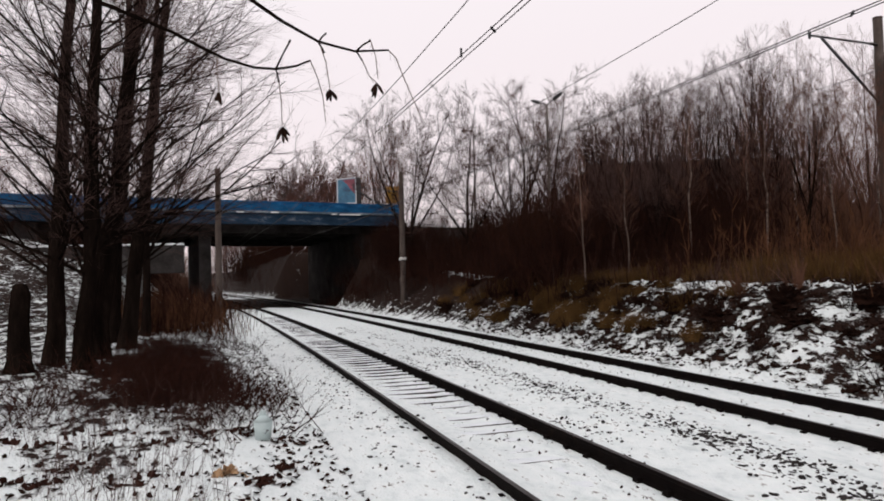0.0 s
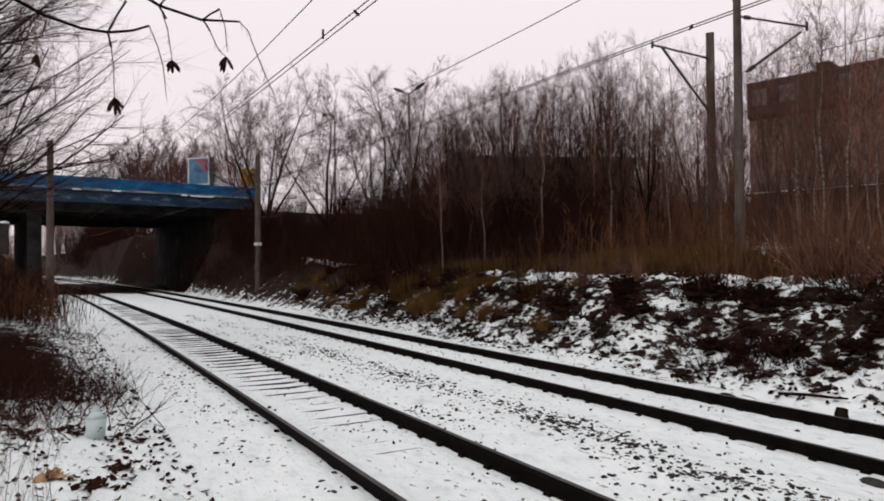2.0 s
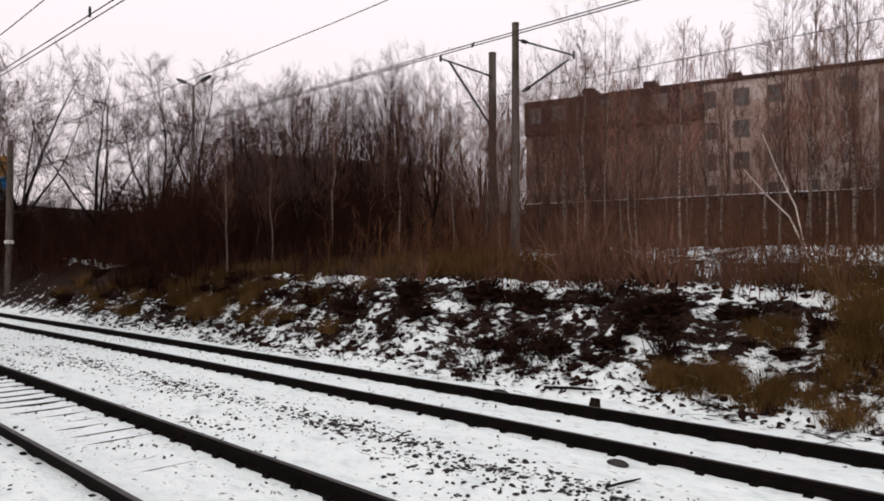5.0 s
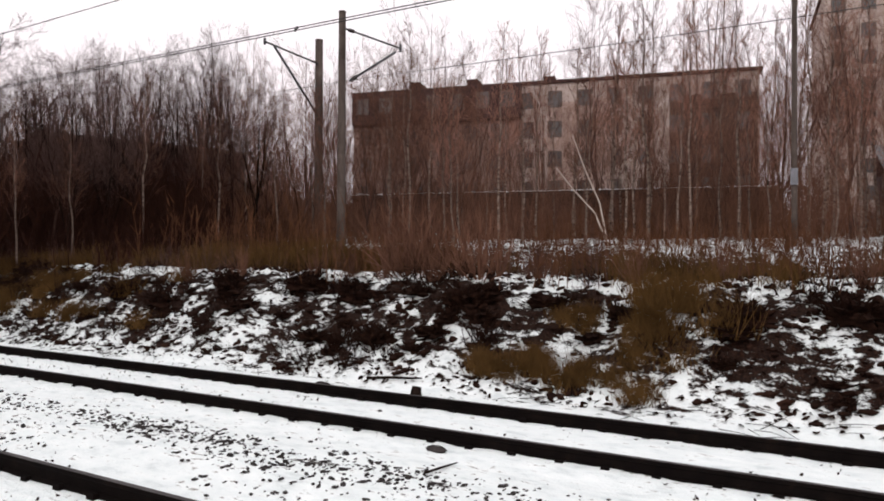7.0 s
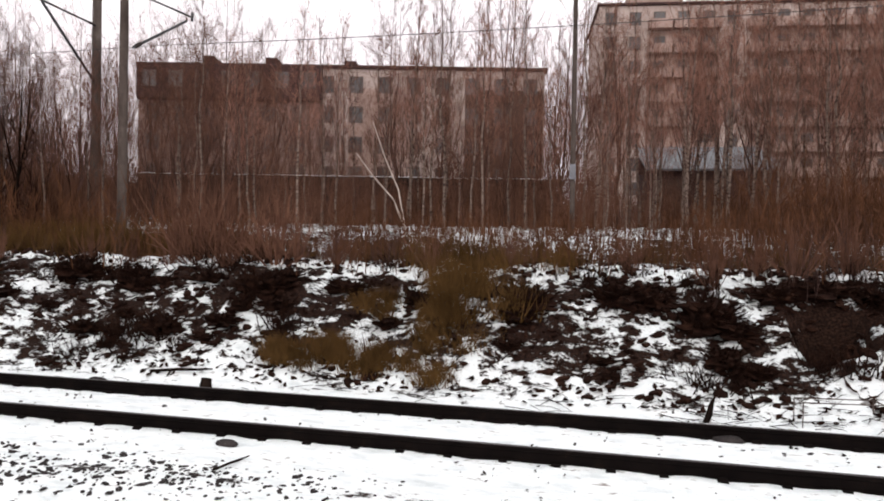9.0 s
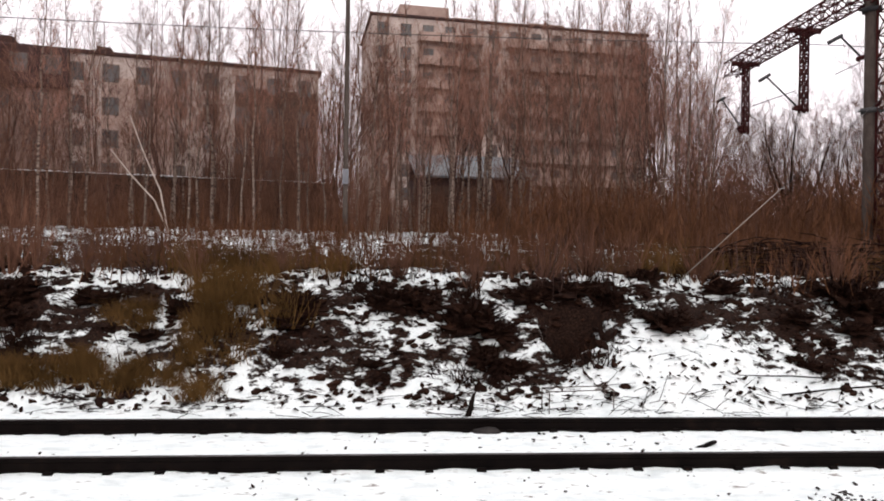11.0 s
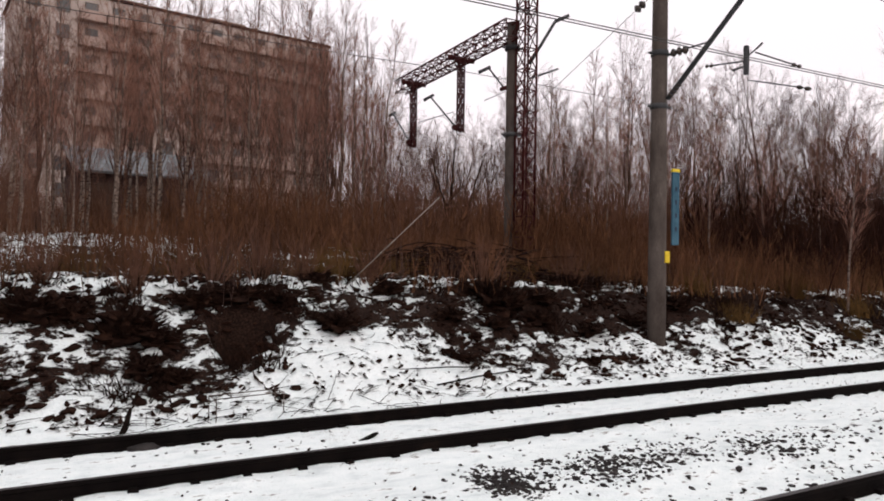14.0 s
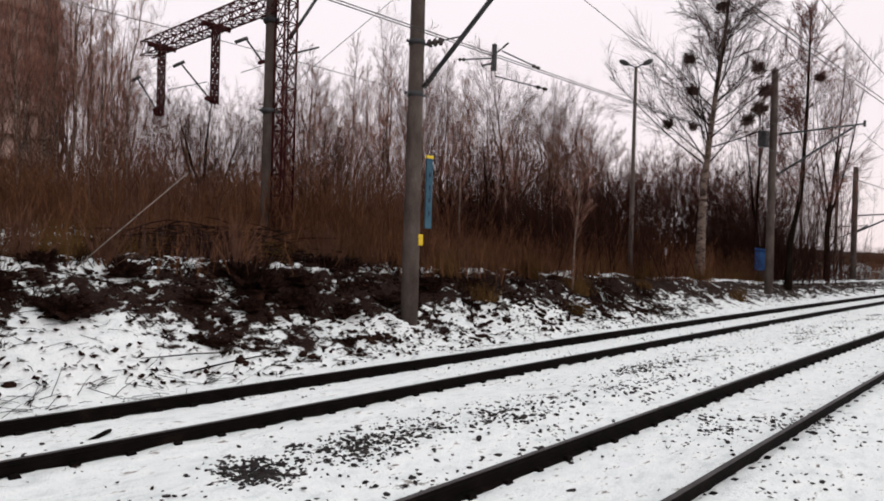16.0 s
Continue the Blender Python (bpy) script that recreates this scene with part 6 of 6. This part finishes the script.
# ---- mistletoe ----
rg = random.Random(95)
for az, el, r in ((67.85, 14.6, 0.5), (68.15, 12.3, 0.5), (66.45, 9.9, 0.4), (68.3, 9.7, 0.35), (70.1, 18.1, 0.5), (72.1, 10.0, 0.5), (72.9, 10.8, 0.6), (73.3, 12.0, 0.6), (72.7, 13.7, 0.5), (76.8, 12.7, 0.5)):
    c = bear(az, 36 if az < 75 else 44, el)
    t = Tubes()
    for _ in range(420):
        d = Vector((rg.gauss(0, 1), rg.gauss(0, 1), rg.gauss(0, 0.8))).normalized() * r * rg.uniform(0.35, 0.95)
        t.spike(c + d * rg.uniform(0.1, 0.6), c + d + Vector((rg.uniform(-0.1, 0.1), rg.uniform(-0.1, 0.1), rg.uniform(-0.1, 0.1))), 0.02)
    ob = t.part("mistletoe", M_TWIG, mist)
    ob.matrix_parent_inverse = Matrix.Translation(-mist.location)

# ---- small things ----
bucket = thing("plastic_canister", (-9.75, 0.3, ground_z(-9.75, 0.3, False)), "pale translucent plastic canister standing in the snow", "canister")
M_PLASTIC = material("milky_plastic", [(0.3, (0.42, 0.5, 0.5)), (0.7, (0.55, 0.62, 0.61))], 6, 0.4, bump=0.1)
bm = bmesh.new()
for z0, z1, r0, r1 in ((0.0, 0.24, 0.10, 0.125), (0.24, 0.32, 0.125, 0.05)):
    bmesh.ops.create_cone(bm, cap_ends=True, segments=18, radius1=r0, radius2=r1, depth=z1 - z0, matrix=Matrix.Translation((0, 0, (z0 + z1) / 2)))
part("body", bm, M_PLASTIC, bucket, smooth=True)
bm = bmesh.new()
bmesh.ops.create_cone(bm, cap_ends=True, segments=14, radius1=0.045, radius2=0.04, depth=0.06, matrix=Matrix.Translation((0, 0, 0.35)))
part("cap", bm, M_PLASTIC, bucket)

stp = bear(-104.3, 17.3)
stp.z = ground_z(stp.x, stp.y, False) - 0.1
t = Tubes()
t.add([Vector((0.0, 0, 0)), Vector((0.0, 0, 0.35)), Vector((0.04, 0, 1.1)), Vector((0.0, 0.03, 1.75)), Vector((0.02, 0.02, 1.95))], [0.34, 0.24, 0.2, 0.19, 0.12], 11, 0, True)
ob = t.part("tree_stump", M_BARK)
ob.location = stp
tagged(ob, "tall dark broken tree stump in the snow", "stump")

t = Tubes()
t.add([Vector((0, 0, -0.1)), Vector((0, 0, 0.06)), Vector((0.01, 0.01, 0.14))], [0.11, 0.09, 0.08], 9, 0, True)
ob = t.part("tree_stump", M_BARK)
ob.location = (-6.3, 9.85, ground_z(-6.3, 9.85, False))
tagged(ob, "small sawn stump at the foot of the bank", "stump")
for (x, y), (x2, y2), z, z2, r, lab in (((-3.85, 6.15), (-3.8, 6.75), 0.02, 0.05, 0.014, "dark stick lying in the snow between the tracks"),
                                       ((1.05, 9.95), (1.18, 10.15), -0.05, 0.26, 0.045, "dark leaning post stub at the bank foot"),
                                       ((-7.6, 10.25), (-6.5, 10.35), 0.03, 0.08, 0.025, "dark branch lying at the foot of the bank"),
                                       ((6.0, 10.5), (8.2, 10.75), 0.03, 0.05, 0.015, "thin fallen branch on the snow"),
                                       ((7.0, 10.9), (5.4, 10.7), 0.03, 0.08, 0.012, "thin fallen branch on the snow")):
    a = Vector((x, y, ground_z(x, y, False) + z))
    b = Vector((x2, y2, ground_z(x2, y2, False) + z2))
    t = Tubes()
    t.add([a, a.lerp(b, 0.4) + Vector((0.02, 0.03, 0.01)), a.lerp(b, 0.75), b], [r, r, r * 0.85, r * 0.5], 6, 0, True)
    tagged(t.part("stick", M_BARK), lab, "stick")
t = Tubes()
t.add([Vector((3.55, 8.12, -0.15)), Vector((3.68, 8.14, -0.12)), Vector((3.8, 8.2, -0.1)), Vector((3.9, 8.3, -0.11))], [0.02, 0.03, 0.03, 0.02], 6, 0, True)
tagged(t.part("iron_scrap", M_RAIL), "bent piece of dark scrap iron between the rails", "scrap")
for x, y, s, lab in ((-4.3, 7.15, 0.1, "dark flat stone beside the rail"), (1.2, 8.95, 0.13, "grey flat stone against the rail"), (-8.2, 9.75, 0.12, "dark stone block beside the rail")):
    bm = bmesh.new()
    bmesh.ops.create_icosphere(bm, subdivisions=2, radius=1)
    for v in bm.verts:
        v.co *= 1 + 0.25 * noise.noise(v.co * 1.7 + Vector((x, y, 0)))
    bmesh.ops.scale(bm, vec=(s * 1.4, s * 0.7, s * 0.45), verts=bm.verts)
    ob = part("flat_stone", bm, M_STONE, None)
    ob.location = (x, y, ground_z(x, y, False) + s * 0.15)
    tagged(ob, lab, "stone")
crate = thing("wire_crate", (2.75, 10.1, ground_z(2.75, 10.1, False)), "bent pale wire frame half buried at the bank foot", "wire frame", rz=8)
t = Tubes()
w, d, h = 0.5, 0.3, 0.32
for a, b in (((-w, 0, h), (w, 0, h)), ((-w, 0, 0), (-w, 0, h)), ((w, 0, -0.02), (w, 0, h)), ((-w, d, h), (w, d, h)), ((-w, 0, h), (-w, d, h)), ((w, 0, h), (w, d, h)), ((w, d, 0), (w, d, h)), ((-w, d, 0), (-w, d, h))):
    t.rod(a, b, 0.008)
t.part("frame", M_CONC, crate)
cab = thing("blue_cabinet", tuple(bear(73.3, 44, z=0.75)), "small blue trackside cabinet with a slanted lid", "cabinet", rz=20)
M_CAB = material("blue_enamel", [(0.3, (0.015, 0.04, 0.12)), (0.7, (0.03, 0.08, 0.2))], 3, 0.6)
part("body", bx((0, 0, 1.1), (0.9, 0.6, 1.1), bevel=0.03), M_CAB, cab)
part("lid", bx((0, -0.02, 1.72), (1.0, 0.7, 0.12), pose(0, 0, 0, 8), bevel=0.02), M_CAB, cab)
part("stand", bx((0.2, 0, 0.25), (0.5, 0.4, 0.9)), M_CONC, cab)
part("side_box", bx((0.85, 0, 0.75), (0.5, 0.4, 0.7), bevel=0.03), M_CONC, cab, "pale side box")
for az, r, zb, h in ((-72.55, 45, 1.0, 0.4), (66.5, 40, 1.2, 0.9)):
    ob = part("marker_post", bx((0, 0, h / 2), (0.22, 0.16, h), bevel=0.02), M_SNOW, None)
    ob.location = bear(az, r, z=zb)
    ob.location.z = ground_z(ob.location.x, ob.location.y, False) + (0.0 if az < 0 else 0.6)
    tagged(ob, "small white marker post beside the line", "marker")
M_PALE = material("pale_birch_bark", [(0.3, (0.32, 0.25, 0.21)), (0.7, (0.56, 0.47, 0.42))], 3, 0.8, bump=0.2, stretch=(1, 1, 2.5))
lb = bear(-17.2, 25, 2.0)
leaner = thing("leaning_birch", tuple(lb), "two thin pale birch stems leaning apart from one foot", "tree")
for az, el in ((-19.97, 9.75), (-21.25, 7.2)):
    t = Tubes()
    q = bear(az, 25, el) - lb
    t.add([Vector((0, 0, -0.4)), q * 0.3 + Vector((0.1, 0, 0)), q * 0.65, q], [0.03, 0.027, 0.022, 0.013], 7)
    t.part("stem", M_PALE, leaner)

# a heap of cut brushwood behind the crest
pile = Tubes()
g = random.Random(99)
for _ in range(900):
    c = bear(30.5 + g.gauss(0, 3.2), 18.0 + g.gauss(0, 0.6))
    z = ground_z(c.x, c.y, False) + abs(g.gauss(0, 0.26))
    a, ln = g.uniform(0, 6.28), g.uniform(0.5, 1.6)
    d = Vector((math.cos(a), math.sin(a), g.uniform(-0.15, 0.3))) * ln
    pile.add([Vector((c.x, c.y, z)) - d * 0.5, Vector((c.x, c.y, z + 0.04)), Vector((c.x, c.y, z)) + d * 0.5], [0.02, 0.018, 0.006], 4)
tagged(new("brush_pile", pile.mesh("brush_pile", M_LITTER, False)), "dark heap of cut branches behind the crest", "brushwood", kind="stuff")
lp = bear(-70.0, 60)
lz = ground_z(lp.x, lp.y, False)
lamp1 = thing("street_lamp", (lp.x, lp.y, lz), "slim single-arm street lamp beyond the bare trees", "street lamp", "street lamps")
lt = EYE + 60 * math.tan(radians(11.7)) - lz
t = Tubes()
t.add([Vector((0, 0, -0.3)), Vector((0, 0, lt))], [0.09, 0.06], 8)
t.part("pole", M_CONC, lamp1)
av = bear(-71.0, 60) - lp
t = Tubes()
t.add([Vector((0, 0, lt - 0.05)), av * 0.5 + Vector((0, 0, lt + 0.1)), av * 0.9 + Vector((0, 0, lt + 0.12))], [0.045, 0.04, 0.035], 6)
t.part("arm", M_DARKSTEEL, lamp1)
t = Tubes()
t.add([av * 0.55 + Vector((0, 0, lt + 0.1)), av * 0.8 + Vector((0, 0, lt + 0.1)), av + Vector((0, 0, lt + 0.1))], [0.06, 0.12, 0.08], 8, 0, True)
t.part("lamp_head", M_DARKSTEEL, lamp1)

# fine twigs strewn along the foot of the bank and over the snow
twigs = Tubes()
g = random.Random(103)
for i in range(460):
    x = g.choice((g.uniform(-22, 16), g.gauss(3, 2.2)))
    v = g.choice((g.gauss(10.3, 0.25), g.uniform(9.9, 12.8)))
    y = v - drop(x)
    a, ln = g.gauss(0, 0.6), g.uniform(0.1, 0.55)
    q = Vector((x + math.cos(a) * ln, y + math.sin(a) * ln, 0))
    p = Vector((x, y, ground_z(x, y) + 0.02))
    q.z = ground_z(q.x, q.y) + 0.03
    twigs.add([p, p.lerp(q, 0.5) + Vector((g.uniform(-0.03, 0.03), g.uniform(-0.03, 0.03), 0.01)), q], [0.006, 0.005, 0.003], 3)
tagged(new("fallen_twigs", twigs.mesh("fallen_twigs", M_BARK, False)), "dark fallen twigs strewn along the foot of the bank", "twigs", kind="stuff")


def on_bed(rg):
    while True:
        x, v = rg.uniform(-26, 26), rg.uniform(1.4, 10.3)
        if noise.noise(Vector((x * 0.6, v * 0.9, 14.0))) + rg.uniform(-0.2, 0.2) > 0.15:
            return x, v - drop(x)


tagged(new("leaf_litter", leaf_mesh(63, 2400, on_bed, 0.008, 0.032)), "small dark leaf crumbs scattered over the track snow", "leaf litter", kind="stuff")

# a snowy ledge below the bridge on the near side
ledge = thing("retaining_ledge", tuple(bear(-99.5, 50, z=2.5)), "long low concrete ledge capped with snow", "ledge", rz=-10)
part("wall", bx((0, 0, 1.2), (0.5, 11.5, 1.8), bevel=0.03), M_BRCONC, ledge)
part("snow_cap", bx((0, 0, 2.16), (0.56, 11.5, 0.12), bevel=0.03), M_SNOW, ledge, "cap of snow")

# dry weeds and leaf heaps in the foreground of the verge
weed = [thicket(580 + i, 0.5, 0.5, 14, 0.35, 0.95, 0.0035, 3, 0.25).mesh("dry_weeds", M_TWIG, False) for i in range(3)]
rg = random.Random(97)
spots = []
for i in range(26):
    p = bear(rg.uniform(-107, -92), rg.uniform(5.2, 11))
    spots.append((p.x, p.y, rg.uniform(0.6, 1.1)))
scatter(weed, "dry_weeds", "thin dry weed stalks standing in the snow", "weeds", spots, 36)


def leaf_heap(seed, c, n, spread, s0, s1, mat, name, label, category):
    g = random.Random(seed)
    me = leaf_mesh(seed, n, lambda q: (c[0] + q.gauss(0, spread), c[1] + q.gauss(0, spread)), s0, s1)
    me.materials.clear()
    me.materials.append(mat)
    tagged(new(name, me), label, category, kind="stuff")


leaf_heap(98, (-7.85, -0.15), 16, 0.06, 0.05, 0.1, material("pale_tan_leaf", [(0.3, (0.28, 0.16, 0.08)), (0.7, (0.5, 0.33, 0.2))], 8, 0.8), "tan_leaves", "crumpled pale tan leaves on the snow", "leaves")
for i, (x, y) in enumerate(((-7.6, 0.15), (-8.25, 0.5), (-8.2, -1.7), (-7.6, -1.95), (-9.7, 0.6), (-9.3, -2.1), (-9.9, -1.5), (-9.2, -0.85), (-9.8, -0.5), (-10.0, 0.05), (-7.4, -1.0), (-9.5, -2.7))):
    leaf_heap(110 + i, (x, y), 26, 0.12, 0.03, 0.07, M_BRAMBLE, "dark_leaves", "small heap of dark red-brown leaves on the snow", "leaves")
